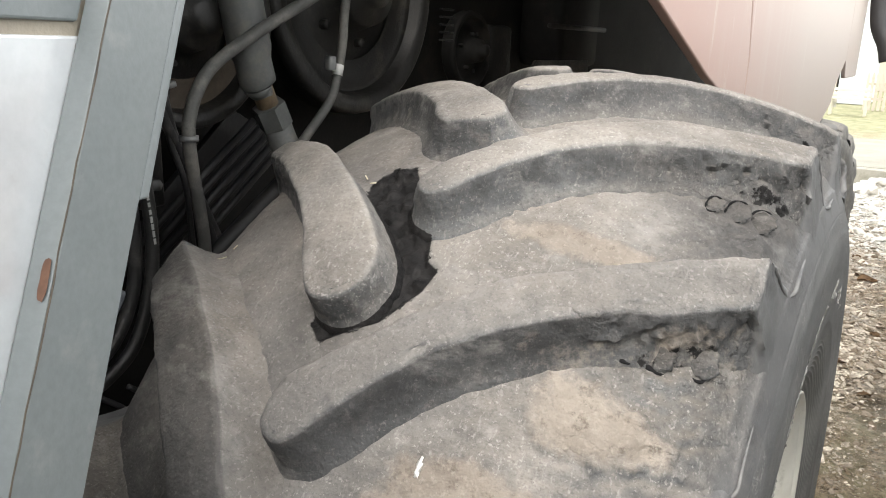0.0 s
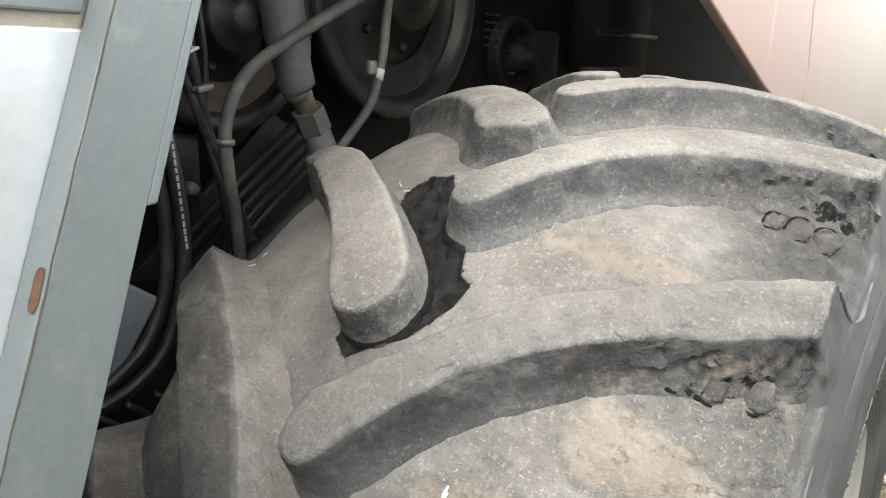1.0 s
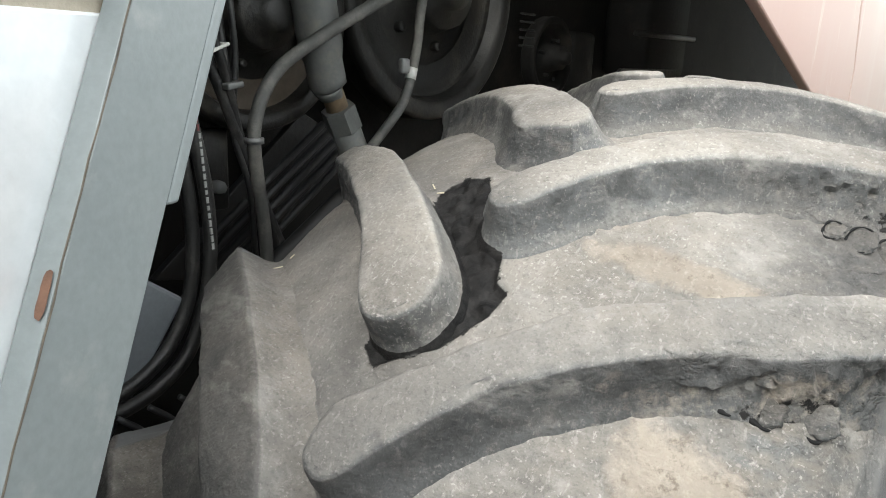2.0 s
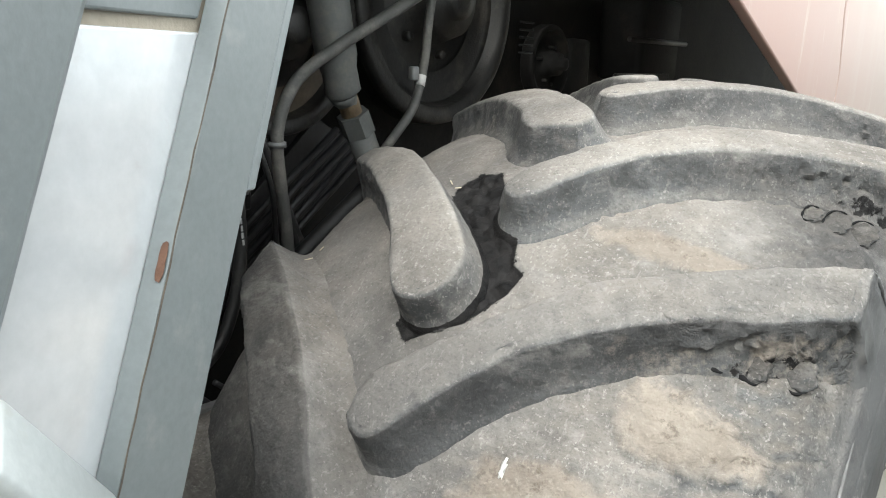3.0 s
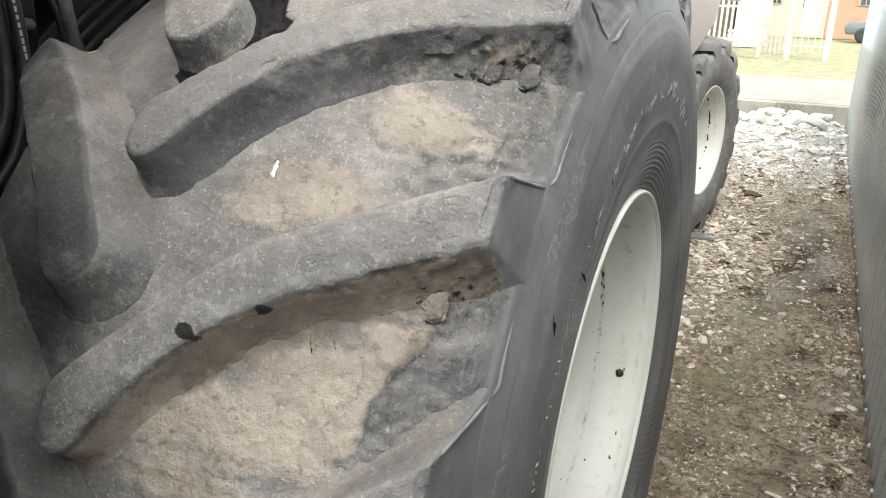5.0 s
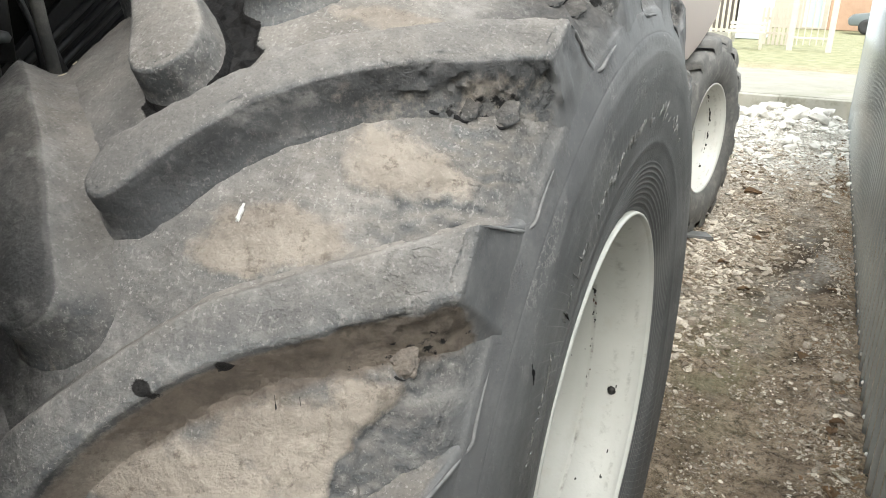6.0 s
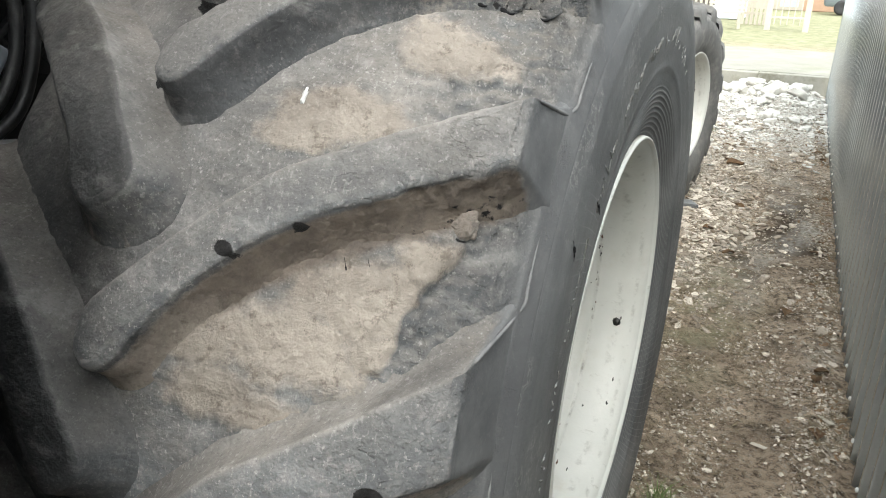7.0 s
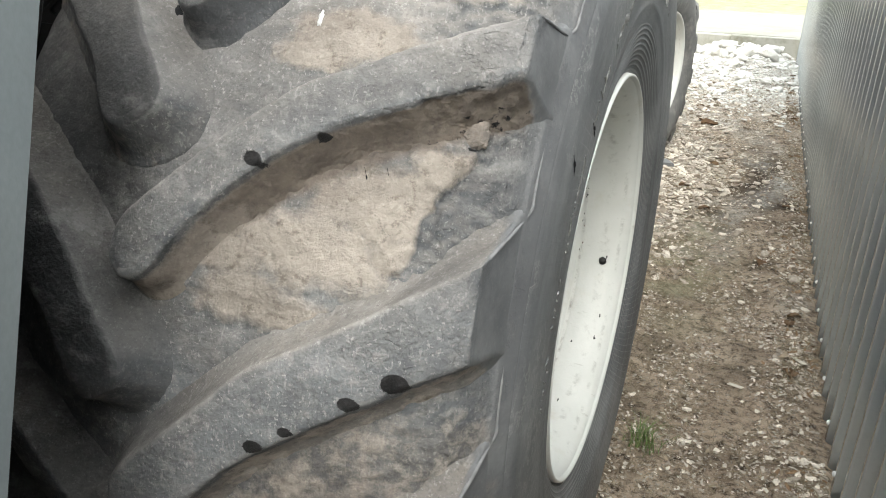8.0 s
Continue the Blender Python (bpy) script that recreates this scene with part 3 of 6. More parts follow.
HALF = [(0, 0.880), (0.085, 0.876), (0.185, 0.862), (0.265, 0.842), (0.325, 0.820), (0.357, 0.803), (0.378, 0.783), (0.391, 0.762), (0.3985, 0.745), (0.406, 0.725), (0.412, 0.70),
        (0.415, 0.66), (0.414, 0.61), (0.408, 0.55), (0.401, 0.50), (0.394, 0.465), (0.388, 0.445), (0.382, 0.43), (0.368, 0.412)]
HA, HR = np.array([p[0] for p in HALF]), np.array([p[1] for p in HALF])


def tread_base(a):
    return float(np.interp(abs(a - MID), HA[:11], HR[:11]))


RIGHT_UP = [(-0.006, 42.8), (-0.055, 40.6), (-0.105, 38.3), (-0.17, 35.5), (-0.231, 33.1), (-0.281, 30.1), (-0.337, 26.8), (-0.396, 23.3), (-0.421, 21.0)]
RIGHT_LOW = [(-0.002, 37.8), (-0.028, 36.8), (-0.077, 34.8), (-0.127, 32.9), (-0.179, 31.0), (-0.231, 28.6), (-0.285, 25.5), (-0.34, 21.4), (-0.369, 18.8)]
RIGHT_TIP = [(-0.420, 19.5), (-0.405, 18.3), (-0.386, 18.1)]
LEFT_UP = [(-0.79, 70.2), (-0.725, 67.6), (-0.65, 64.8), (-0.59, 62.4), (-0.544, 60.2), (-0.49, 57.3), (-0.443, 54.6), (-0.406, 52.0)]
LEFT_LOW = [(-0.785, 67.0), (-0.72, 64.4), (-0.66, 61.6), (-0.605, 58.8), (-0.55, 55.9), (-0.515, 53.6), (-0.49, 51.5), (-0.462, 49.3)]
LEFT_TIP = [(-0.393, 50.7), (-0.395, 49.5), (-0.410, 48.7), (-0.440, 48.4)]
# the lowest bar in view is worn wider
WIDE_LOW = [(-0.003, 35.8), (-0.018, 35.1), (-0.06, 33.6), (-0.102, 31.9), (-0.147, 30.0), (-0.195, 28.0), (-0.247, 25.6), (-0.291, 22.8), (-0.34, 19.3), (-0.365, 17.3)]
WIDE_TIP = [(-0.420, 18.6), (-0.405, 17.0), (-0.386, 16.5)]
SHORT_UP = RIGHT_UP[:6] + [(-0.337, 26.6), (-0.372, 24.1), (-0.394, 22.3)]
SHORT_LOW = RIGHT_LOW[:7] + [(-0.335, 21.6), (-0.357, 19.8)]
SHORT_TIP = [(-0.402, 20.9), (-0.393, 19.8), (-0.376, 19.2)]
RIGHT_FORMS = {1: (RIGHT_UP, WIDE_LOW, WIDE_TIP), 4: (SHORT_UP, SHORT_LOW, SHORT_TIP)}
# one bar beside the bare patch is broader than the rest
BROAD_UP = [(-0.79, 70.2), (-0.725, 68.4), (-0.65, 66.0), (-0.59, 63.8), (-0.544, 61.6), (-0.49, 58.9), (-0.443, 56.4), (-0.40, 53.7)]
BROAD_TIP = [(-0.380, 51.8), (-0.378, 50.0), (-0.394, 48.4), (-0.432, 47.6)]
TRIM_UP = [(-0.79, 70.6), (-0.725, 68.8), (-0.65, 66.4), (-0.59, 64.2), (-0.544, 62.0), (-0.49, 59.4), (-0.443, 57.0), (-0.395, 54.3)]
TRIM_LOW = [(-0.785, 67.0), (-0.72, 64.6), (-0.66, 62.0), (-0.605, 59.4), (-0.55, 56.6), (-0.515, 54.6), (-0.49, 52.8), (-0.466, 50.6)]
TRIM_TIP = [(-0.370, 52.6), (-0.364, 51.2), (-0.384, 50.1), (-0.432, 49.5)]
# the two lower bars on the far half reach further up the tread
TALL_UP = [(-0.79, 72.7), (-0.756, 71.5), (-0.66, 67.9), (-0.567, 63.7), (-0.52, 61.2), (-0.47, 58.0), (-0.445, 55.8), (-0.402, 52.4)]
TALL_LOW = [(-0.785, 67.2), (-0.72, 64.3), (-0.66, 61.6), (-0.605, 58.8), (-0.55, 55.5), (-0.517, 53.7), (-0.489, 50.9), (-0.468, 49.0)]
TALL_TIP = [(-0.390, 50.7), (-0.403, 49.4), (-0.430, 48.4), (-0.452, 48.2)]
RM = 0.90


def chain(pairs, n):
    """Evenly spaced metric points (axial, along the tread) on a smooth curve through (axial, degrees) pairs."""
    p = np.array([tuple(v)[:2] for v in spline([(a, radians(t) * RM, 0) for a, t in pairs], 12)])
    s = np.concatenate([[0], np.cumsum(np.hypot(*np.diff(p, axis=0).T))])
    q = np.linspace(0, s[-1], n)
    return np.stack([np.interp(q, s, p[:, 0]), np.interp(q, s, p[:, 1])], -1)


def fix_normals(me):
    b = bmesh.new()
    b.from_mesh(me)
    bmesh.ops.recalc_face_normals(b, faces=b.faces)
    b.to_mesh(me)
    b.free()
    return me


LEVELS = [(-0.010, 0.0), (-0.006, 0.006), (-0.003, 0.022), (-0.0008, 0.055), (0.0008, 0.11), (0.0028, 0.20), (0.005, 0.31), (0.0075, 0.42), (0.010, 0.53), (0.0125, 0.64), (0.0155, 0.75), (0.019, 0.85), (0.0235, 0.94), (0.029, 1.0), (0.034, 1.25)]


MUD = [(-0.30, 21.0, 0.06, 1.6), (-0.22, 17.5, 0.07, 1.6), (-0.205, 39.2, 0.075, 2.0), (-0.120, 46.6, 0.058, 2.4), (-0.255, 36.9, 0.045, 1.1), (-0.125, 26.5, 0.10, 3.2), (-0.19, 22.3, 0.10, 3.2), (-0.275, 18.4, 0.07, 2.2), (-0.065, 30.2, 0.045, 1.8), (-0.10, 22.8, 0.06, 2.0), (-0.33, 63.0, 0.06, 2.0), (-0.20, 60.0, 0.09, 1.4)]
BARE = [(-0.521, 62.6), (-0.516, 63.8), (-0.502, 64.8), (-0.470, 65.3), (-0.415, 60.8), (-0.372, 57.3), (-0.356, 54.7), (-0.337, 54.0), (-0.340, 52.0), (-0.371, 48.6), (-0.435, 45.9), (-0.455, 47.0), (-0.46, 50.5), (-0.47, 55.0), (-0.50, 59.5)]
TAR_SPOTS = [(-0.256, 27.9, 0.0095), (-0.187, 30.1, 0.0085), (-0.217, 8.5, 0.010), (-0.182, 10.0, 0.0075), (-0.118, 12.7, 0.010), (-0.072, 14.6, 0.014)]
BARE_BACK = [(-0.52, 91.0), (-0.47, 84.0), (-0.44, 77.5), (-0.40, 78.5), (-0.365, 82.0), (-0.42, 87.0), (-0.47, 91.0)]
ARC = [(-0.045, 47.3), (-0.023, 48.5), (-0.006, 49.3), (0.004, 48.6), (0.008, 46.8)]
GOUGE = [(-0.046, 31.5), (-0.057, 30.1), (-0.079, 26.8)]


def inside(a, t, poly):
    hit = False
    for (a0, t0), (a1, t1) in zip(poly, poly[1:] + poly[:1]):
        if (t0 > t) != (t1 > t) and a < a0 + (a1 - a0) * (t - t0) / (t1 - t0):
            hit = not hit
    return hit


def near_line(a, q, line):
    best = 9.0
    for (a0, t0), (a1, t1) in zip(line, line[1:]):
        q0, q1 = radians(t0) * RM, radians(t1) * RM
        da, dq = a1 - a0, q1 - q0
        f = max(0.0, min(1.0, ((a - a0) * da + (q - q0) * dq) / (da * da + dq * dq)))
        best = min(best, math.hypot(a - a0 - f * da, q - q0 - f * dq))
    return best


def bare_depth(a, t):
    """How far inside a bare patch a spot lies (metres, minus outside)."""
    best = -1.0
    for poly, lo, hi in ((BARE, 44, 68), (BARE_BACK, 75, 93)):
        if lo < t < hi and -0.57 < a < -0.29:
            s = near_line(a, radians(t) * RM, poly + poly[:1]) * (1 if inside(a, t, poly) else -1)
            best = max(best, s)
    return best


def lug_mesh(up, low, tip, seed, wear=1.0, n=120, across=14, dusty=1.0, earth=0.0, turn=0.0, spread=1.0, sweep=2.2, crown=1.0):
    """One tread bar: a worn, flat-topped curved bar with sloping sides that sinks into the casing."""
    mid = tip[len(tip) // 2]
    lo = chain(low + [t for t in tip[::-1] if tip[::-1].index(t) < len(tip) // 2] + [mid], n)
    hi = chain(up + tip[:len(tip) // 2] + [mid], n)
    closing = np.array([hi[0] + (lo[0] - hi[0]) * f / across for f in range(1, across)])
    ring = np.concatenate([lo, hi[-2::-1], closing])
    long = 2 * n - 1
    for _ in range(25):
        seg = ring[n - 16:n + 15]
        ring[n - 15:n + 14] = (seg[:-2] + 2 * seg[1:-1] + seg[2:]) / 4
    d = np.roll(ring, -1, 0) - np.roll(ring, 1, 0)
    nrm = np.stack([d[:, 1], -d[:, 0]], -1)
    nrm /= np.linalg.norm(nrm, axis=1)[:, None] + 1e-9
    if np.dot(nrm[n // 2], lo[n // 2] - hi[n // 2]) < 0:
        nrm = -nrm
    for _ in range(3):
        nrm = (np.roll(nrm, 1, 0) + 2 * nrm + np.roll(nrm, -1, 0))
        nrm /= np.linalg.norm(nrm, axis=1)[:, None] + 1e-9
    out_way = 0.45 if ring[0][0] > MID else -0.45
    end_a = 0.5 * (lo[0][0] + hi[0][0])
    inner = ring + nrm * LEVELS[0][0]
    inner[:, 0] = np.minimum(inner[:, 0], end_a + LEVELS[0][0]) if out_way > 0 else np.maximum(inner[:, 0], end_a - LEVELS[0][0])

    def flare(i):
        """How the foot spreads: a broad web runs down to the sidewall at the upper outer corner."""
        if i >= long:
            f = (i - long + 1) / across
            return np.array((out_way, sweep * (1 - f) ** 1.5 - 0.2 * f))
        if i < n - 1:
            f = min(1.0, i / 8.0)
            return np.array((out_way, -0.2)) * (1 - f) + nrm[i] * spread * f
        f = min(1.0, (long - 1 - i) / 15.0)
        f = f * f * (3 - 2 * f)
        return np.array((out_way, sweep)) * (1 - f) + nrm[i] * spread * f
    verts, dust, faces, rimmed, soiled, ends, naked, packed = [], [], [], [], [], [], [], []

    def place(a, q, r):
        th = q / RM
        return (a, -r * math.cos(th), r * math.sin(th))
    m = len(ring)
    for off, l in LEVELS:
        for i in range(m):
            a, q = ring[i] + off * (flare(i) if off > 0 else nrm[i])
            if off < 0:
                a = min(a, end_a + off) if out_way > 0 else max(a, end_a - off)
            a0 = a if off < 0 else ring[i][0]
            out = abs(a - MID)
            rough = min(1.0, max(0.0, (out - 0.20) / 0.1)) if i < n else 0.2
            wall = math.sin(math.pi * min(1, l * 1.02)) if l > 0.04 else 0.15
            f1 = fbm(a * 30 + seed, q * 30, l * 2.0, 5)
            f2 = fbm(a * 95 + seed, q * 95, l * 7.0, 3)
            push = wear * (0.0015 + 0.0065 * rough * wall) * f1 + wear * (0.0008 + 0.0052 * rough) * f2 * wall
            a, q = a + nrm[i][0] * push, q + nrm[i][1] * push
            r0 = tread_top(a0)
            r = r0 * (1 - l) + max(0.740 - 0.03 * max(0.0, l - 1), tread_base(a)) * l
            r += (0.0012 * f1 + 0.0007 * f2) * (1 - l) + wear * 0.003 * rough * wall * f2
            verts.append(place(a, q, r))
            end = min(1.0, max(0.0, (abs(a - MID) - 0.379) / 0.003)) * (l > 0.08)
            soiled.append(earth * min(1.0, max(0.0, (l - 0.12) * 4)) * min(1.0, max(0.0, (0.41 - abs(a - MID)) / 0.03)) * (0.5 * min(1.0, max(0.0, (a + 0.24) / 0.05)) if wear > 1.2 else 1.0) if i < n else 0.0)
            ends.append(end)
            packed.append(min(1.0, max(0.0, (l - 0.10) * 5)) * (1 - end) * min(1.0, 0.36 + 0.64 * max(0.0, (a + 0.30) / 0.14)) if earth > 0.7 and i < n else 0.0)
            t = math.degrees(q / RM) + turn
            bare = 0.0
            if l > 0.88:
                bare = min(1.0, max(0.0, 0.4 + bare_depth(a, t) / 0.04))
            if wear > 0.7 and i < n and 0.45 < l:
                torn = min(1.0, max(0.0, (a + 0.20) / 0.09)) * min(1.0, (l - 0.45) / 0.2) * min(1.0, max(0.0, (0.005 - a) / 0.01))
                bare = max(bare, torn * ((0.315 if wear > 1.2 else 0.29) + 0.15 * f1 + 0.16 * f2))
            for ta, tt, tr in TAR_SPOTS:
                s = tr - math.hypot(a - ta, radians(t - tt) * RM * 1.25)
                if s > -0.012 and l < 0.4:
                    bare = max(bare, min(1.0, max(0.0, 0.4 + s / 0.028)))
            naked.append(bare)
            rimmed.append(1.0 if 0.01 < l < 0.12 or (abs(i - long + 1) < 2 and l < 0.99) else (0.5 if l < 0.25 else 0.0))
            # sides hold less dust than the top, which also paints their shade
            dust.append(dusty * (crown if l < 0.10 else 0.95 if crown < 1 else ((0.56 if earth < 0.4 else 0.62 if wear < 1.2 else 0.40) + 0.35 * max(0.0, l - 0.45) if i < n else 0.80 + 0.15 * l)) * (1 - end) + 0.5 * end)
    for lev in range(len(LEVELS) - 1):
        for i in range(m):
            j = (i + 1) % m
            faces.append((lev * m + i, lev * m + j, (lev + 1) * m + j, (lev + 1) * m + i))
    # top, laid as rungs between the two long sides
    top = [[i] for i in range(n)]
    top[0] = [0] + [m - k_ for k_ in range(1, across)] + [long - 1]
    for i in range(1, n - 1):
        A, B = inner[i], inner[long - 1 - i]
        for k_ in range(1, across):
            a, q = A + (B - A) * k_ / across
            f = fbm(a * 22 + seed, q * 22, 0.3, 4)
            r = tread_top(a) + (0.0016 * f + 0.0012) * math.sin(math.pi * k_ / across) * min(1.0, np.hypot(*(B - A)) / 0.05)
            top[i].append(len(verts))
            verts.append(place(a, q, r))
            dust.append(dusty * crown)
            soiled.append(0.0)
            ends.append(0.0)
            packed.append(0.0)
            t, bare = math.degrees(q / RM) + turn, 0.0
            for ta, tt, tr in TAR_SPOTS:
                bare = max(bare, min(1.0, max(0.0, 0.4 + (tr - math.hypot(a - ta, radians(t - tt) * RM * 1.25)) / 0.028)))
            naked.append(bare if bare > 0.02 else 0.0)
            rimmed.append(0.8 if k_ in (1, across - 1) else 0.15)
        top[i].append(long - 1 - i)
    for i in range(n - 2):
        for k_ in range(across):
            faces.append((top[i][k_], top[i][k_ + 1], top[i + 1][k_ + 1], top[i + 1][k_]))
    for k_ in range(across):
        faces.append((top[n - 2][k_], top[n - 2][k_ + 1], n - 1))
    me = bpy.data.meshes.new("lug")
    me.from_pydata(verts, [], faces)
    at = me.attributes.new("dust", "FLOAT", "POINT")
    at.data.foreach_set("value", np.array(dust, dtype=np.float32))
    at = me.attributes.new("mud", "FLOAT", "POINT")
    at.data.foreach_set("value", np.array(soiled, dtype=np.float32))
    at = me.attributes.new("flank", "FLOAT", "POINT")
    at.data.foreach_set("value", np.array(ends, dtype=np.float32))
    at = me.attributes.new("bare", "FLOAT", "POINT")
    at.data.foreach_set("value", np.array(naked, dtype=np.float32))
    at = me.attributes.new("soil", "FLOAT", "POINT")
    at.data.foreach_set("value", np.array(packed, dtype=np.float32))
    at = me.attributes.new("edge", "FLOAT", "POINT")
    at.data.foreach_set("value", np.array(rimmed, dtype=np.float32))
    fix_normals(me)
    me.shade_smooth()
    me.set_sharp_from_angle(angle=radians(58))
    me.materials.append(RUBBER)
    return me


# torn rubber nubs at the foot of the bars: across, degrees round, radius
NUBS = ((-0.108, 52.5, 0.012), (-0.080, 53.1, 0.0165), (-0.045, 54.1, 0.0185), (-0.090, 69.8, 0.0105), (-0.064, 70.1, 0.015), (-0.038, 70.4, 0.0165), (-0.054, 33.4, 0.017))


def casing_mesh():
    """The tread band between and under the bars, with dried mud, a bare black patch and scuffed rubber."""
    aa = np.concatenate([np.linspace(-0.792, -0.50, 50), np.linspace(-0.496, -0.035, 125), np.linspace(-0.0335, 0.022, 38)])
    th = np.concatenate([np.arange(-25, 100, 0.27), np.arange(100, 335, 2.0)])
    pts = np.zeros((len(th), len(aa), 3))
    dust, mud, naked, flank, lip, packed = [np.zeros(pts.shape[:2]) for _ in range(6)]
    for i, t in enumerate(th):
        fine = t < 100
        for j, a in enumerate(aa):
            q = radians(t) * RM
            r = tread_base(a)
            d, m_ = 0.92, 0.0
            r += 0.0035 * math.exp(-((abs(a - MID) - 0.3925) / 0.004) ** 2)
            if fine:
                f1 = fbm(a * 20, q * 20, 4.0, 4)
                f2 = fbm(a * 60, q * 60, 8.0, 3)
                edge = min(1.0, max(0.0, (a + 0.17) / 0.1))
                calm = min(1.0, max(0.03, (0.388 - abs(a - MID)) / 0.045)) * (0.35 if t < 11 and a > -0.36 else 1.0)
                for na, nt, nr in NUBS:
                    calm *= 1 - 0.9 * min(1.0, max(0.0, (nr * 1.6 - math.hypot(a - na, q - radians(nt) * RM)) / (nr * 0.5)))
                r += calm * (0.0018 * f1 + 0.0012 * f2 + edge * (0.0038 * f1 + 0.0052 * f2))
                for ma, mt, ra, rt in MUD:
                    g = 1.45 - math.hypot((a - ma) / ra, (t - mt) / rt) + 0.3 * f1
                    m_ = max(m_, min(1.0, g * 0.95))
                if 18 < t < 34:
                    ledge = float(np.interp(t, [18, 22, 26.8, 30.1, 31.5, 34], [-0.115, -0.10, -0.079, -0.057, -0.046, -0.03])) + 0.012 * f1
                    m_ *= min(1.0, max(0.0, (ledge - a) / 0.010 + 0.35))
                    r += 0.0022 * min(1.0, max(0.0, (ledge - a) / 0.006)) * min(1.0, max(0.0, m_ * 2))
                    m_ -= 0.35 * min(1.0, max(0.0, (23 - t) / 5)) * (0.6 + f1)
                m_ = max(0.0, m_, 0.4 * min(1.0, max(0.0, (13 - t) / 3)) * min(1.0, max(0.0, (a + 0.36) / 0.1)))
                r += 0.0018 * min(1.0, max(0.0, (m_ + 0.8 * f2 - 0.2) * 2)) * min(1.0, m_ * 3)
                if -0.34 < a < 0.0 and 18 < t < 38:
                    foot = float(np.interp(-a, [-p[0] for p in RIGHT_LOW], [p[1] for p in RIGHT_LOW])) - 2.0
                    packed[i, j] = 0.68 * min(1.0, max(0.0, 1.0 - (foot - t) / 1.4)) * min(1.0, max(0.0, (0.0 - a) / 0.03), max(0.0, (a + 0.34) / 0.08)) * (t < foot + 5)
                s = bare_depth(a, t)
                if s > -0.03:
                    naked[i, j] = min(1.0, max(0.0, 0.4 + s / 0.04))
                    r -= 0.004 * min(1.0, max(0.0, (s + 0.002) / 0.006))
                    r += 0.007 * f2 * min(1.0, max(0.0, s / 0.006))
                pit = min(1.0, max(0.0, (0.017 - math.hypot(a + 0.446, q - radians(39.4) * RM)) / 0.004))
                r -= 0.010 * pit
                d *= 1 - pit
                if -0.06 < a < 0.01 and 42 < t < 52:
                    r -= 0.0045 * max(0.0, 1 - near_line(a, q, ARC) / 0.006)
                if -0.12 < a < 0 and 24 < t < 34:
                    r -= 0.007 * max(0.0, 1 - near_line(a, q, GOUGE) / 0.007)
                # less dust also darkens the shaded, torn rubber round the upper nubs
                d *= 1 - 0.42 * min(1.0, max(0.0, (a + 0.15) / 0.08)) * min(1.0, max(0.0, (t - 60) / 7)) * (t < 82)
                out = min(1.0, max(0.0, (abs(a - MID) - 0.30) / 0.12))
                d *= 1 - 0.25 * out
                # these two cuts put shade into the tone: low valley, far lower half
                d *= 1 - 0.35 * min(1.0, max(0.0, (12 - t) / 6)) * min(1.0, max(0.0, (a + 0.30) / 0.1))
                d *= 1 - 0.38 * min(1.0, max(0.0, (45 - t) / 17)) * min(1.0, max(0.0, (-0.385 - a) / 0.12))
            sink = 0.003 * min(1.0, max(0.0, (abs(a - MID) - 0.4045) / 0.002))
            pts[i, j] = (a - math.copysign(sink, a - MID), -r * math.cos(radians(t)), r * math.sin(radians(t)))
            dust[i, j], mud[i, j] = d, m_
            out = abs(a - MID)
            flank[i, j] = min(1.0, max(0.0, (out + 0.012 * fbm(a * 20, radians(t) * 14, 2.0, 3) - 0.374) / 0.024))
            lip[i, j] = max(0.0, 1 - abs(out - 0.3915) / 0.005)
    return grid_mesh("tread", pts, wrap_u=True, flip=False, attrs={"dust": dust, "mud": mud, "bare": naked, "flank": flank, "edge": lip, "soil": packed})


def tyre_profile(side):
    """Sidewall section from the shoulder to the bead, with fine mould rings near the rim."""
    s = np.linspace(0, 1, 220)
    k0 = 8
    d = np.concatenate([[0], np.cumsum(np.hypot(np.diff(HA[k0:]), np.diff(HR[k0:])))])
    d /= d[-1]
    a, r = np.interp(s, d, HA[k0:]), np.interp(s, d, HR[k0:])
    ker = np.array([1, 2, 3, 4, 3, 2, 1]) / 16
    a[3:-3], r[3:-3] = np.convolve(a, ker, "valid"), np.convolve(r, ker, "valid")
    out = []
    for x, y in zip(a, r):
        ring = 0.0014 * max(0.0, math.sin(y * 2 * math.pi / 0.0095)) if 0.424 < y < 0.515 else 0.0
        lip = 0.0012 * math.exp(-((y - 0.55) / 0.008) ** 2)
        out.append((MID + side * (x - 0.003 * min(1.0, max(0.0, (y - 0.730) / 0.008)) + ring + lip), y))
    return out


HUB = pose(WX, WY, WZ)
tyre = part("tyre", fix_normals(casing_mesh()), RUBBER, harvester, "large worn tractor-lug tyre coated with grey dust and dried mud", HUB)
part("sidewall", fix_normals(lathe("sidewall", tyre_profile(1), 240)), SIDEWALL, tyre, "dark smooth sidewall with fine rings", HUB)
part("sidewall", fix_normals(lathe("sidewall", tyre_profile(-1), 160)), SIDEWALL, tyre, at=HUB)
right_turns = [-38.2, -19.2, 0.0, 19.8, 39.0, 58.0] + [58.0 + 18.843 * i for i in range(1, 14)]
left_turns = [-58.6, -39.6, -19.7, 0.0, 18.7, 37.5] + [37.5 + 18.85 * i for i in range(1, 14)]
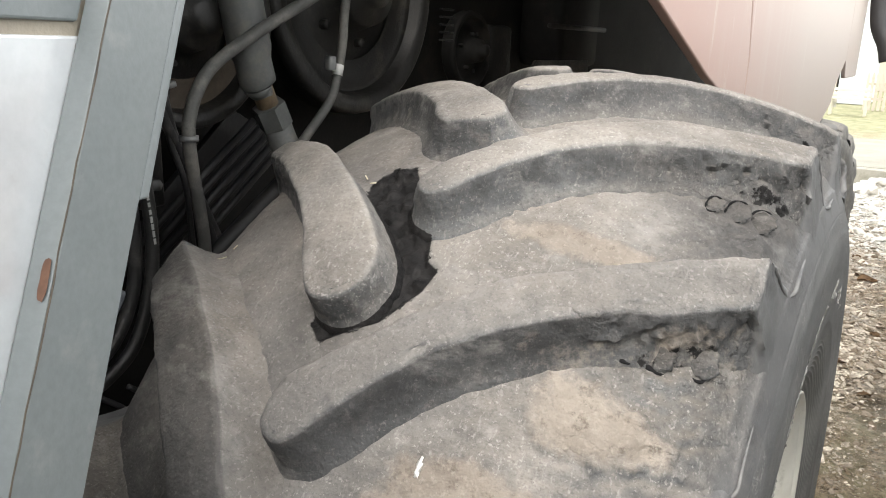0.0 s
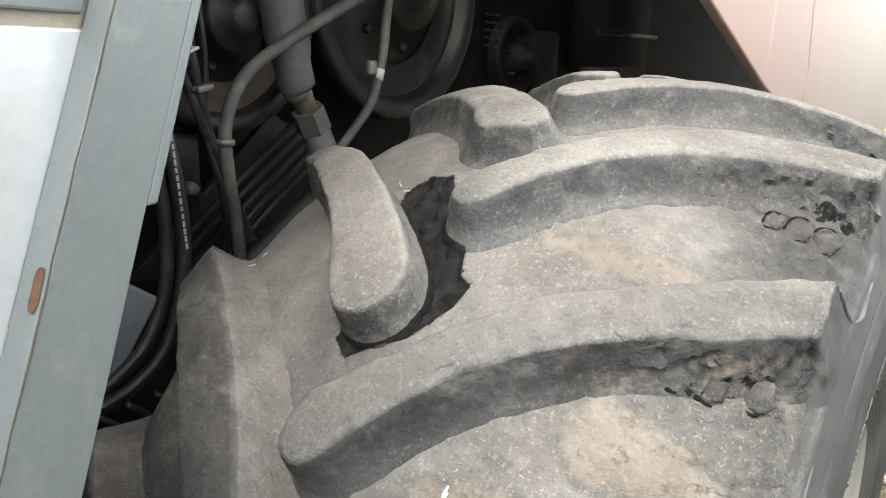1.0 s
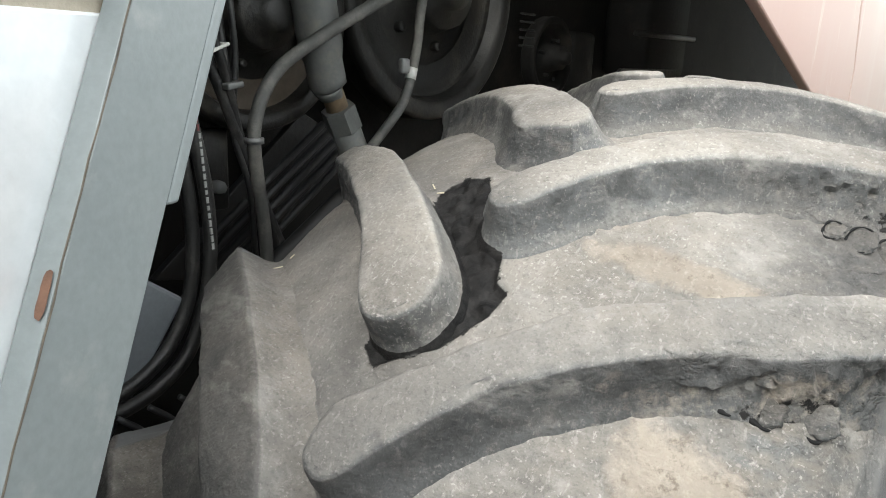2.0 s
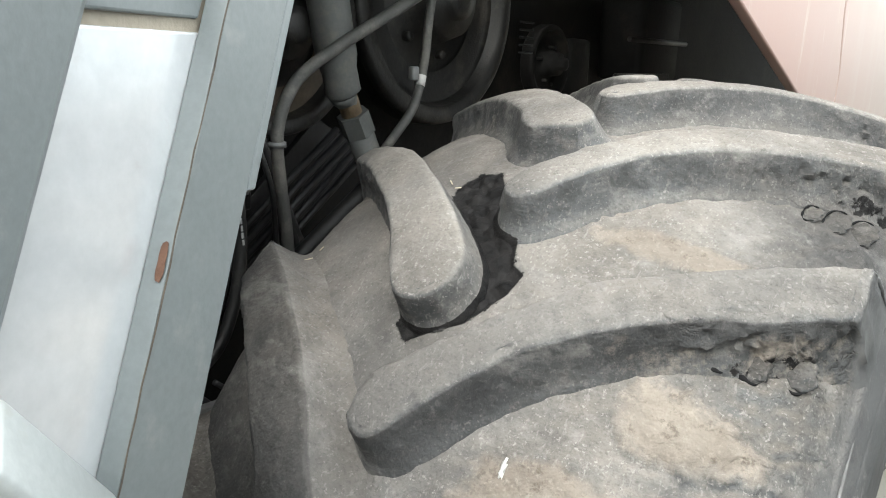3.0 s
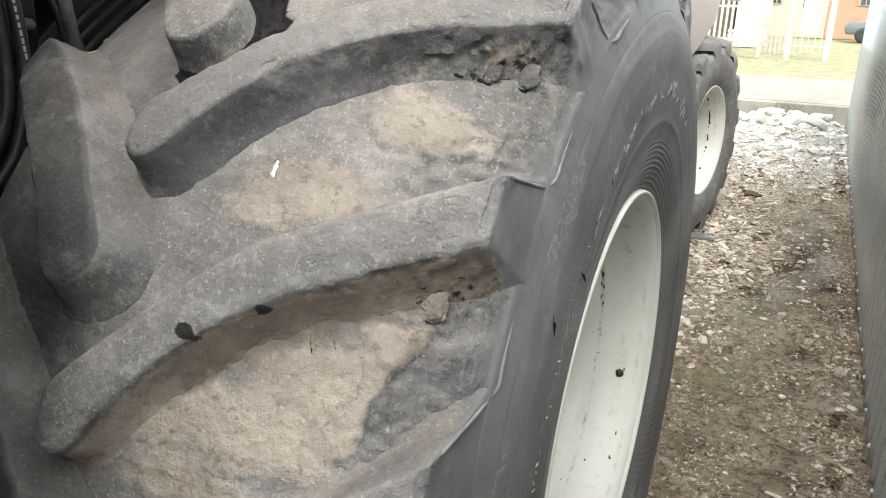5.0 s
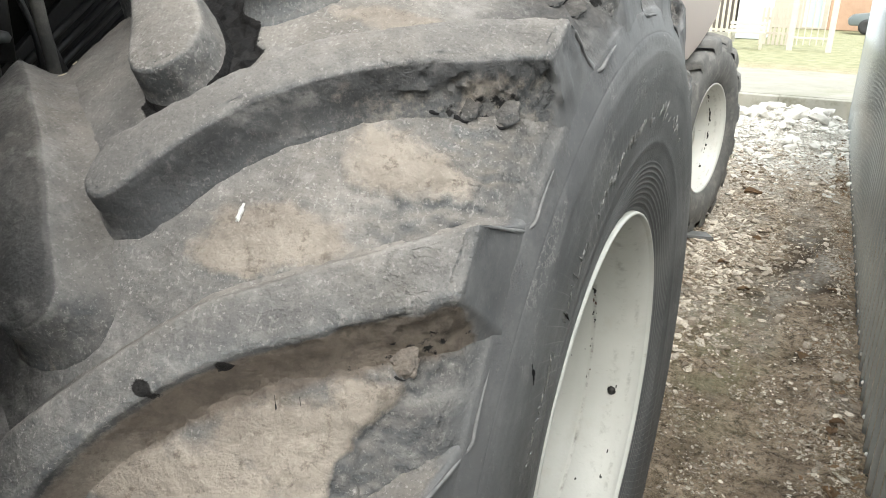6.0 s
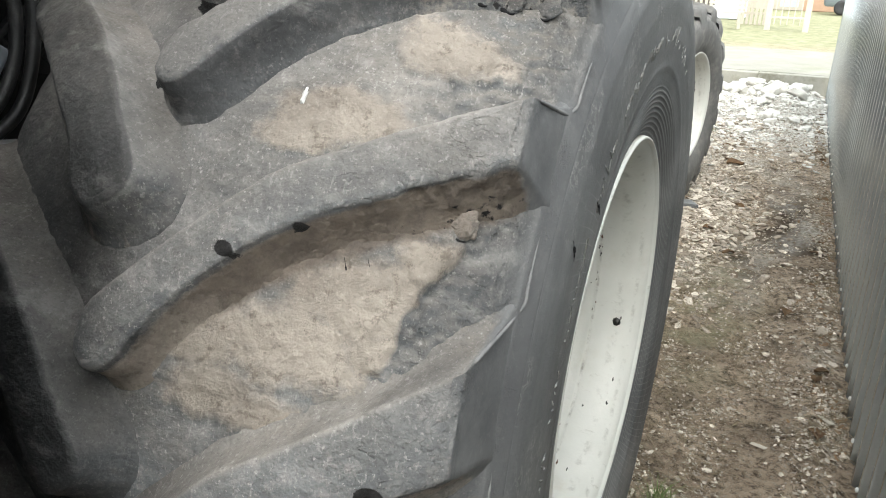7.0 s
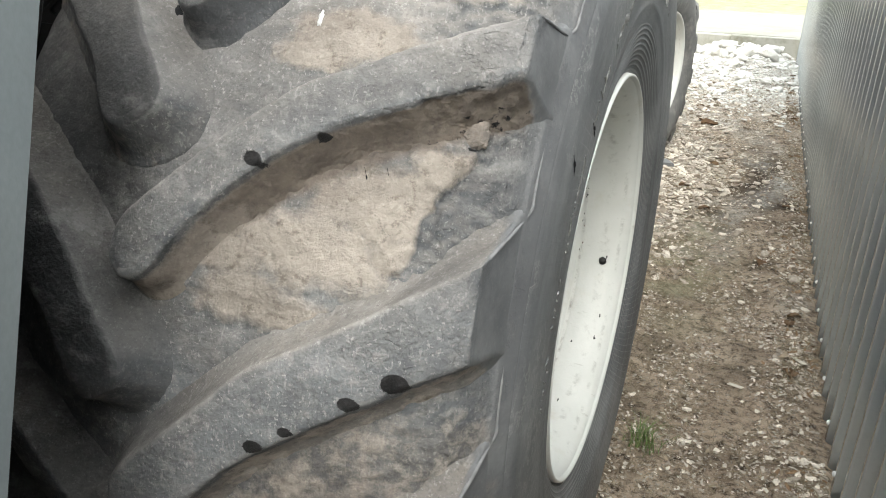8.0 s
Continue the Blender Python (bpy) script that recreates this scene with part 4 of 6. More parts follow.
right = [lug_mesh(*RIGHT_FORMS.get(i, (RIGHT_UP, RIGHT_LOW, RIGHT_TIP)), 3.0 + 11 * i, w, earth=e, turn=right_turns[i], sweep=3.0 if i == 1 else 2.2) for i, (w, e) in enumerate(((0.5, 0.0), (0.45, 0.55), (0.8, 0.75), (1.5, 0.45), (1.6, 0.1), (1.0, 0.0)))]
LEFT_FORMS = {1: (TALL_UP, TALL_LOW, TALL_TIP), 2: (TALL_UP, TALL_LOW, TALL_TIP), 3: (BROAD_UP, LEFT_LOW, BROAD_TIP), 4: (TRIM_UP, TRIM_LOW, TRIM_TIP)}
# lower far-half bars get less dust, partly to put their shade into the tone
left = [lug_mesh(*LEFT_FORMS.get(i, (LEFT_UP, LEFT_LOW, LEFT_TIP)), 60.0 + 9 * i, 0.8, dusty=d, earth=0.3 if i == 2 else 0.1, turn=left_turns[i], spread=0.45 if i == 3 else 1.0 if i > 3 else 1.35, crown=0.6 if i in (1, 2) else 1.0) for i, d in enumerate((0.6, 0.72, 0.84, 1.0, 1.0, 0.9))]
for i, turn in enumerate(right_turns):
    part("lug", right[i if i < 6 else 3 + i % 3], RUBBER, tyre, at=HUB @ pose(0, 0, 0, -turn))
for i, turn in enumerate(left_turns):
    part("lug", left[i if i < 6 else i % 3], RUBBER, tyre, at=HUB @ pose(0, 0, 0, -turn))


def shoulder_rib(turn, sweep):
    """The worn moulded rib that runs from a bar's outer corner down the scoop and on to the next bar's foot."""
    path = []
    for off, l in LEVELS:
        if 0 < off and l <= 0.94:
            a = -0.005 + 0.45 * off
            path.append((a - 0.0006, turn + 42.75 + math.degrees(sweep * off / RM), tread_top(-0.006) * (1 - l) + tread_base(a + 0.004) * l))
    end = path[-1][1]
    stop = turn + 19.2 + 37.6
    for f in (0.10, 0.22, 0.36, 0.52, 0.68, 0.84, 0.97):
        path.append((0.0115 - 0.004 * f, end + (stop - end) * f, tread_base(0.0095) + 0.0028 * (1 - f)))
    pts_ = [(a, -r * math.cos(radians(t)), r * math.sin(radians(t))) for a, t, r in path]
    return tube("rib", pts_, [0.0005, 0.0020, 0.0026, 0.0028, 0.0028, 0.0027, 0.0026, 0.0024, 0.0019, 0.0012, 0.0005], 8, 4, 0.5)


for turn in right_turns[:6]:
    part("rib", shoulder_rib(turn, 3.0 if turn == -19.2 else 2.2), WORN_EDGE, tyre, at=HUB)


def on_tread(a, deg, lift=0.0, bar=False):
    """A pose on the tyre with local z outwards, local x along the axle."""
    r = (tread_top(a) if bar else tread_base(a)) + lift
    t = radians(deg)
    z = Vector((0, -math.cos(t), math.sin(t)))
    x = Vector((1, 0, 0))
    y = z.cross(x)
    m = Matrix((x, y, z)).transposed().to_4x4()
    return HUB @ Matrix.Translation((a, -r * math.cos(t), r * math.sin(t))) @ m


def blob(radius, height, seed, rough=0.25, sub=3):
    """A flattened lump with an uneven outline, as a bmesh."""
    bm = bmesh.new()
    bmesh.ops.create_icosphere(bm, subdivisions=sub, radius=1.0)
    for v in bm.verts:
        f = 1 + rough * noise.noise(v.co * 2.2 + Vector((seed, 0, 0))) + 0.4 * rough * noise.noise(v.co * 5 + Vector((seed, 3, 0)))
        v.co = Vector((v.co.x * radius * f, v.co.y * radius * f, v.co.z * height * (0.8 + 0.2 * f)))
    return bm


for a, deg, r in NUBS:
    me = bpy.data.meshes.new("nub")
    b = blob(r, r * (0.40 if 40 < deg < 60 else 0.30), a * 100 + deg, 0.35, 4)
    for v in b.verts:
        f = noise.noise(v.co * 260 + Vector((deg, 0, 0))) + 0.6 * noise.noise(v.co * 620)
        v.co *= 1 + 0.05 * f
        if v.co.z < 0:
            v.co.x, v.co.y = v.co.x * 0.62, v.co.y * 0.62
        else:
            v.co.z *= 0.75
    b.to_mesh(me)
    b.free()
    # upper nubs get less dust, a darker tone for their shaded spot
    me.attributes.new("dust", "FLOAT", "POINT").data.foreach_set("value", np.full(len(me.vertices), 0.56 if deg < 60 else 0.42, dtype=np.float32))
    me.attributes.new("mud", "FLOAT", "POINT").data.foreach_set("value", np.full(len(me.vertices), 0.0 if deg > 40 else 0.5, dtype=np.float32))
    me.attributes.new("soil", "FLOAT", "POINT").data.foreach_set("value", np.full(len(me.vertices), 0.0 if deg > 40 else 0.40, dtype=np.float32))
    me.shade_smooth()
    at = on_tread(a, deg, 0.0040 if deg < 40 else 0.0036) @ pose(0, 0, 0, 12 if deg < 40 else 24)
    part("nub", me, RUBBER, tyre, at=at)
    # black arc tube that paints the shade in the gap beside the nub
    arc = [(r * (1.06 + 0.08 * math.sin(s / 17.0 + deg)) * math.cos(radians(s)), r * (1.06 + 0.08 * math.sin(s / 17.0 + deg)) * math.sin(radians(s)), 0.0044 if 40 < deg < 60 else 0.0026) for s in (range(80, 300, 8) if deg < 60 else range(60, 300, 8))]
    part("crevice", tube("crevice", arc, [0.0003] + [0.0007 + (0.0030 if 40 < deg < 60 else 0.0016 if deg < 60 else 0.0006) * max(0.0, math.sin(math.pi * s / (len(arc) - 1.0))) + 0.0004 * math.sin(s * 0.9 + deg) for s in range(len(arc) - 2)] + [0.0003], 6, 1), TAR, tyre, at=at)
# two mud cracks; the last tube paints the shade under a bar's foot
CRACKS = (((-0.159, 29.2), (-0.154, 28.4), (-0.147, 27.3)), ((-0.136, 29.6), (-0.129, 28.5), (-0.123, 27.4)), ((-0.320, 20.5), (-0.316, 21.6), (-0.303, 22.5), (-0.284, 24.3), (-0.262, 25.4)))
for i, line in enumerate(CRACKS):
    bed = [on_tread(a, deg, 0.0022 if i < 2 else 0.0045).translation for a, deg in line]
    part("crack", tube("crack", bed, [0.0003] + [(0.0009, 0.0009, 0.0017)[i]] * (len(bed) - 2) + [0.0003], 6, 6), TAR, tyre, "fine dark crack in the dried mud" if i < 2 else "black line painted for the shade in the gap at a bar's foot")
# raised black lump, painted for the shade inside a torn hole
part("pit", blob(0.012, 0.006, 8.8, 0.6), TAR, tyre, "black lump that stands for the dark inside a torn hole", on_tread(-0.449, 38.8, 0.003) @ Matrix.Diagonal((0.7, 1.35, 1, 1)))


def on_flank(r, deg, lift=0.0):
    """A point on the outer sidewall at a radius and an angle round the hub."""
    a = MID + float(np.interp(r, HR[::-1], HA[::-1])) + lift
    return HUB @ Vector((a, -r * math.cos(radians(deg)), r * math.sin(radians(deg))))


def worn_tick(rnd, deg):
    """One short, worn, raised mark of the moulded ring on the flank."""
    r, slant, l = 0.601 + rnd.gauss(0, 0.006), rnd.uniform(-0.4, 0.9), rnd.uniform(0.009, 0.022)
    pts_ = [on_flank(r + l * f * math.cos(slant) + 0.002 * math.sin(3 * f + deg), deg + math.degrees(l * f * math.sin(slant) / r), 0.0006) for f in (-0.5, 0.0, 0.5)]
    return tube("tick", pts_, [0.0005, rnd.uniform(0.0011, 0.0018), 0.0005], 6, 3)


rnd = random.Random(77)
deg = 4.0
while deg < 118:
    deg += rnd.uniform(0.55, 1.3) if fbm(deg * 0.11, 0.0, 3.0, 2) > -0.10 else rnd.uniform(3.0, 5.0)
    part("tick", worn_tick(rnd, deg), PALE_RUBBER, tyre)
for line in (((0.680, 36.6), (0.668, 35.8), (0.659, 34.9)), ((0.613, 43.9), (0.585, 44.6), (0.552, 45.2))):
    part("crack", tube("crack", [on_flank(r, deg, 0.0006) for r, deg in line], [0.0004, 0.0022, 0.0012, 0.0004], 6, 6), TAR, tyre, "dark split in the sidewall")
# a tar streak, a white dropping and bits of straw
part("tar_spot", blob(0.007, 0.0016, 3.3, 0.9), TAR, tyre, "black tar streak", on_tread(-0.36, 7.0, 0.004) @ pose(0, 0, 0, 0, 0, 52) @ Matrix.Diagonal((3.4, 1, 1, 1)))
part("dropping", blob(0.0042, 0.0014, 4.0, 0.9), DROPPING, tyre, "white bird dropping", on_tread(-0.255, 40.1, 0.003) @ Matrix.Diagonal((0.6, 2.2, 1, 1)))
for a, deg, turn, ln in ((-0.717, 52.7, 30, 0.022), (-0.537, 63.3, -40, 0.018), (-0.70, 54.0, 80, 0.012), (-0.515, 62.4, 20, 0.014), (-0.34, 69.0, 70, 0.01)):
    part("straw", box("straw", (ln * 0.7, 0.0019, 0.0014), 0.0005, 1), STRAW, tyre, at=on_tread(a, deg, 0.004) @ pose(0, 0, 0, 0, 0, turn))

# rim: flange, bead seat, well and disc
RIM_PROFILE = [(a, r - 0.016) for a, r in ((-0.02, 0.440), (-0.004, 0.4385), (0.002, 0.437), (0.0035, 0.434), (0.002, 0.431), (-0.004, 0.429), (-0.006, 0.4275), (-0.008, 0.420), (-0.020, 0.414), (-0.035, 0.405), (-0.05, 0.402), (-0.112, 0.398), (-0.1145, 0.3945), (-0.119, 0.393), (-0.1235, 0.3945), (-0.127, 0.392), (-0.137, 0.386), (-0.15, 0.382),
               (-0.215, 0.380), (-0.228, 0.376), (-0.245, 0.362), (-0.262, 0.357), (-0.40, 0.355), (-0.43, 0.350), (-0.445, 0.335), (-0.45, 0.20), (-0.44, 0.12), (-0.42, 0.11), (-0.42, 0.016))]
rim = part("rim", fix_normals(lathe("rim", RIM_PROFILE, 200)), RIM, harvester, "dished white painted steel wheel rim with rust spots", HUB)


def on_rim(a, deg, r):
    t = radians(deg)
    z = Vector((0, math.cos(t), -math.sin(t)))
    x = Vector((1, 0, 0))
    y = z.cross(x)
    m = Matrix((x, y, z)).transposed().to_4x4()
    return HUB @ Matrix.Translation((a, -r * math.cos(t), r * math.sin(t))) @ m


part("valve", blob(0.010, 0.008, 2.0, 0.25), GREASY, rim, "dark rusty valve stub", on_rim(-0.060, -163, 0.385))
for i in range(30):
    a, deg = (random.uniform(-0.2, -0.03), random.uniform(-200, -100)) if i < 12 else (-0.119 + random.uniform(-0.006, 0.004), -204 + 36 * random.random() ** 1.3)
    r = float(np.interp(-a, [-p[0] for p in RIM_PROFILE[8:]], [p[1] for p in RIM_PROFILE[8:]]))
    part("rust_spot", blob(random.uniform(0.0008, 0.0027), 0.0006, i * 3.1, 0.9, 2), RUST if i % 3 == 0 else GREASY, rim, at=on_rim(a, deg, r - 0.0003) @ Matrix.Diagonal((1, random.uniform(1, 3.5), 1, 1)))
part("rust_spot", blob(0.005, 0.001, 7.7, 0.7), GREASY, rim, "dark rusty dent", on_rim(-0.045, -133, 0.388) @ Matrix.Diagonal((1, 1.6, 1, 1)))

# ---- rear wheel ----
RX, RY, RZ, RR = -0.410, 5.92, 0.715, 0.745
REAR = pose(RX, RY, RZ, 0, 0, -10)
rear_prof = [(0.0, 0.405), (0.012, 0.42), (0.03, 0.47), (0.04, 0.54), (0.036, 0.60), (0.022, 0.64), (-0.02, 0.660), (-0.20, 0.682), (-0.35, 0.67), (-0.405, 0.65), (-0.43, 0.60), (-0.42, 0.5), (-0.40, 0.405)]
rp = [tuple(v)[:2] for v in spline([(a, r, 0) for a, r in rear_prof], 6)]
rear_tyre = part("tyre", fix_normals(lathe("tyre", rp, 128)), REAR_RUBBER, harvester, "smaller rear steering tyre with block lugs", REAR)


def rear_lug(side):
    rows = []
    for f in np.linspace(0, 1, 9):
        a = -0.19 + side * (-0.01 + f * 0.215)
        t0 = 13.0 * f
        top = 0.762 - 0.030 * f ** 2
        w = 3.9 + 0.9 * f
        row = []
        for dt, dr in ((-w - 1.2, -0.05), (-w, -0.004), (-w + 0.6, 0), (w - 0.6, 0), (w, -0.004), (w + 1.2, -0.05)):
            t = radians(t0 + dt)
            r = top + dr
            row.append((a, -r * math.cos(t), r * math.sin(t)))
        rows.append(row)
    base = [[(p[0] + side * 0.012, p[1] * 0.955, p[2] * 0.955) for p in rows[-1]], [(p[0] + side * 0.016, p[1] * 0.86, p[2] * 0.86) for p in rows[-1]]]
    tip = [[(p[0] - side * 0.012, p[1] * 0.95, p[2] * 0.95) for p in rows[0]]]
    me = fix_normals(grid_mesh("lug", np.array(tip + rows + base)))
    me.materials.append(REAR_RUBBER)
    return me


rl, ll = rear_lug(1), rear_lug(-1)
for i in range(16):
    part("lug", rl, REAR_RUBBER, rear_tyre, at=REAR @ pose(0, 0, 0, -22.5 * i))
    part("lug", ll, REAR_RUBBER, rear_tyre, at=REAR @ pose(0, 0, 0, -22.5 * i - 11))
rear_rim = part("rim", fix_normals(lathe("rim", [(-0.01, 0.412), (0.008, 0.406), (0.008, 0.396), (-0.01, 0.388), (-0.05, 0.372), (-0.10, 0.368), (-0.12, 0.352), (-0.20, 0.348), (-0.205, 0.28), (-0.17, 0.2), (-0.17, 0.1), (-0.12, 0.095), (-0.12, 0.0)], 120)), RIM, harvester, "white rear wheel rim with dark stains", REAR)
for i in range(18):
    deg = 128 + i * 5.8 + random.uniform(-2.5, 2.5)
    t = radians(deg)
    spot = Matrix.Translation((-0.105 + random.uniform(-0.008, 0.008), -0.364 * math.cos(t), 0.364 * math.sin(t))) @ pose(0, 0, 0, 90 - deg) @ Matrix.Diagonal((random.uniform(0.4, 1.0), random.uniform(0.5, 2.4), 0.8, 1))
    part("stain", blob(random.uniform(0.006, 0.013), 0.003, i * 5.0, 0.9, 2), GREASY, rear_rim, at=REAR @ spot)
part("axle", tube("axle", [(RX - 0.15, RY, RZ), (RX - 2.2, RY, RZ)], 0.09, 16, 1), DARK, harvester)

# ---- side panels ----
PX = -0.5


def panel(outline, x=PX, depth=-0.03, bevel=0.006):
    c = Vector((x, 4.0, 2.0))
    bm = prism([(p[0] - c.y, p[1] - c.z) for p in outline], depth, "x", bevel)
    return bm, Matrix.Translation(c)


bm, at = panel([(1.47, 2.19), (2.012, 2.005), (2.602, 1.808), (3.166, 1.66), (3.166, 1.88), (3.098, 2.07), (3.026, 2.95), (1.47, 2.95)])
part("side_panel", bm, RED, harvester, "sun-faded pink red sheet metal panel", at, False)
bm, at = panel([(3.174, 1.66), (4.2, 1.40), (5.10, 1.335), (5.55, 1.405), (6.25, 1.56), (6.40, 1.70), (6.86, 1.86), (6.86, 2.95), (3.064, 2.95), (3.114, 2.07), (3.178, 1.88)])
part("side_panel", bm, RED, harvester, "sun-faded beige red sheet metal panel", at, False)
bm, at = panel([(6.868, 1.865), (7.0, 1.72), (7.96, 1.72), (8.05, 2.95), (6.868, 2.95)])
part("rear_panel", bm, RED, harvester, "pale faded rear sheet panel", at, False)
part("drain_pipe", tube("drain_pipe", [(-0.42, 7.9, 2.75), (-0.40, 7.9, 2.35), (-0.37, 7.9, 2.15), (-0.30, 7.9, 2.0), (-0.26, 7.9, 1.86)], 0.075, 16, 8), BLACK, harvester, "bent black plastic pipe at the rear")

# out-of-view slabs, added to keep light off the tyre's far lower half
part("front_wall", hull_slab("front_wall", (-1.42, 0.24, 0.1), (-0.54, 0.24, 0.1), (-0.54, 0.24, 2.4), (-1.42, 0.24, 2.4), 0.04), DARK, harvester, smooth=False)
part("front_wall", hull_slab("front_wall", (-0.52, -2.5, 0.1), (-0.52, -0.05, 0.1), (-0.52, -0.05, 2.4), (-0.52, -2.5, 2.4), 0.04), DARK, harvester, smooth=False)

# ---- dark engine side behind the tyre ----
part("body_wall", hull_slab("body_wall", (-1.42, -1.5, 0.5), (-1.42, 9.0, 0.5), (-1.42, 9.0, 3.2), (-1.42, -1.5, 3.2), 0.04), PITCH, harvester, "very dark side of the machine body", smooth=False)
# unseen deck and cover, added to shade the tyre top and engine side
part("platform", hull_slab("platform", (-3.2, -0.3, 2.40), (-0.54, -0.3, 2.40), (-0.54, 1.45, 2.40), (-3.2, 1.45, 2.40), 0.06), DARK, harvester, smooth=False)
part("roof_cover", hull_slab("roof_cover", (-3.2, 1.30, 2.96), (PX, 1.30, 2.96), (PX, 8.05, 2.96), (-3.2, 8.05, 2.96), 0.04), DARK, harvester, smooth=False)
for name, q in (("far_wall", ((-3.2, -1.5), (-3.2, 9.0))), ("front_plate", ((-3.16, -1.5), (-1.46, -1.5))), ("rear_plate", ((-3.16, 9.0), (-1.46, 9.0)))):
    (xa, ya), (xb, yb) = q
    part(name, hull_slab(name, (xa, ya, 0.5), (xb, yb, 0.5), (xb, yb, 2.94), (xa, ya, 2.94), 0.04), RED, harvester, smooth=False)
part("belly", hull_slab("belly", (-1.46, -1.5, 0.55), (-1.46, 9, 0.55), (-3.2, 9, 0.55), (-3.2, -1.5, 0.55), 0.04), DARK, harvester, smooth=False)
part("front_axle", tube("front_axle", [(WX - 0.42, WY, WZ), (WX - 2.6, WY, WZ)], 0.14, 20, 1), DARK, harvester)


def pulley(x, y, z, r, width, name="pulley", spokes=5, label="", mat=GREASY):
    """A belt pulley with rim groove, web holes and hub, on an axle along x."""
    at = pose(x, y, z)
    prof = [(-width, r * 0.2), (-width, r * 0.86), (-width * 0.95, r * 0.97), (-width * 0.8, r), (-width * 0.55, r * 0.94), (-width * 0.3, r), (-width * 0.05, r * 0.985), (0, r * 0.96), (0, r * 0.86), (-width * 0.12, r * 0.84),
            (-width * 0.55, r * 0.80), (-width * 0.6, r * 0.56), (-width * 0.5, r * 0.52), (-width * 0.45, r * 0.36), (0.01, r * 0.31), (0.03, r * 0.29), (0.03, r * 0.17), (0.055, r * 0.16), (0.06, r * 0.08), (0.06, 0.0)]
    ob = part(name, fix_normals(lathe(name, prof, 96)), mat, harvester, label, at)
    for i in range(spokes):
        t = 2 * math.pi * i / spokes + 0.3
        part("bolt", fix_normals(lathe("bolt", [(0, 0.0), (0.016, 0.0), (0.018, r * 0.03), (0.012, r * 0.04), (-0.01, r * 0.04)], 8)), GREASY, ob, at=at @ Matrix.Translation((-width * 0.45, -r * 0.44 * math.cos(t), r * 0.44 * math.sin(t))))
        # black disc that paints the dark inside a web hole
        part("web_hole", fix_normals(lathe("web_hole", [(0.002, 0.0), (0.003, r * 0.055), (-0.01, r * 0.06)], 14)), BLACK, ob, at=at @ Matrix.Translation((-width * 0.585, -r * 0.68 * math.cos(t + 0.6), r * 0.68 * math.sin(t + 0.6))))
    return ob


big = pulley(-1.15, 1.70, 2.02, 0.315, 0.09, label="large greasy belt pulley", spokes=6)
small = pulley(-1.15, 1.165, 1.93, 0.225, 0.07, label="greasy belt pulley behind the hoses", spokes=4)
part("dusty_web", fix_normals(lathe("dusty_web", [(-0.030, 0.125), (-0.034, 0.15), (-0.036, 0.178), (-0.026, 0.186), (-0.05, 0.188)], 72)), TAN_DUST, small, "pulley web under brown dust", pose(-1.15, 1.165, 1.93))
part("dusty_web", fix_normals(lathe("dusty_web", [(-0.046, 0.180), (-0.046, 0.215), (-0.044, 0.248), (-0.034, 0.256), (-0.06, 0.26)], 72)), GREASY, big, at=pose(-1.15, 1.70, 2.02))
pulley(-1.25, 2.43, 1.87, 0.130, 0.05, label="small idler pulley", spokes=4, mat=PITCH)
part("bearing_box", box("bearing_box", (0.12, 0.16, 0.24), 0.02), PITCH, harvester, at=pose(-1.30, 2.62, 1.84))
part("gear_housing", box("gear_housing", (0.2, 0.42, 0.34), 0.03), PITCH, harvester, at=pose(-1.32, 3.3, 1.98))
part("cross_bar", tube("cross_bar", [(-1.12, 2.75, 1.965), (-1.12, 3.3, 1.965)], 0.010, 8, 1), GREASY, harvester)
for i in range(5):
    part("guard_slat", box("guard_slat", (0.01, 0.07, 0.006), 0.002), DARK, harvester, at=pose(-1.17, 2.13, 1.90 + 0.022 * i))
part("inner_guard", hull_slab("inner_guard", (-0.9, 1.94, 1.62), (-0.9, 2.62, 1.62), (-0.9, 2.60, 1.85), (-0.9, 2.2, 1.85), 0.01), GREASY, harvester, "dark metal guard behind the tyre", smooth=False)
# hydraulic cylinder with rusty rod and hexagonal end
cyl = part("hydraulic_cylinder", tube("hydraulic_cylinder", [(-1.07, 1.16, 2.30), (-1.07, 1.226, 1.945), (-1.07, 1.259, 1.812), (-1.07, 1.265, 1.797)], [0.046, 0.043, 0.037, 0.034], 20, 5), CYLINDER, harvester, "dusty grey hydraulic cylinder")
part("rod", tube("rod", [(-1.07, 1.254, 1.825), (-1.07, 1.295, 1.740)], 0.023, 16, 1), ROD, cyl, "dull brown rusty rod")
nut = tube("end_nut", [(-1.07, 1.288, 1.756), (-1.07, 1.311, 1.712)], 0.036, 6, 1)
nut.shade_flat()
part("end_nut", nut, CYLINDER, cyl, "grey hexagon nut")
part("rod_end", tube("rod_end", [(-1.07, 1.308, 1.718), (-1.07, 1.37, 1.60), (-1.07, 1.42, 1.50)], 0.031, 16, 1), CYLINDER, cyl)
# hoses and cables
hose_a = part("hose", tube("hose", [(-0.985, 1.505, 2.055), (-0.99, 1.38, 1.99), (-1.0, 1.283, 1.940), (-1.025, 1.206, 1.892), (-1.05, 1.134, 1.839), (-1.05, 1.090, 1.790), (-1.05, 1.070, 1.742), (-1.05, 1.066, 1.703), (-1.06, 1.079, 1.642), (-1.08, 1.113, 1.501), (-1.10, 1.13, 1.35)], 0.0125, 12, 8), HOSE_GREY, harvester, "dusty grey bent hose")
part("hose_clip", tube("hose_clip", [(-1.05, 1.066, 1.712), (-1.05, 1.066, 1.702)], 0.018, 12, 1), STEEL, hose_a)
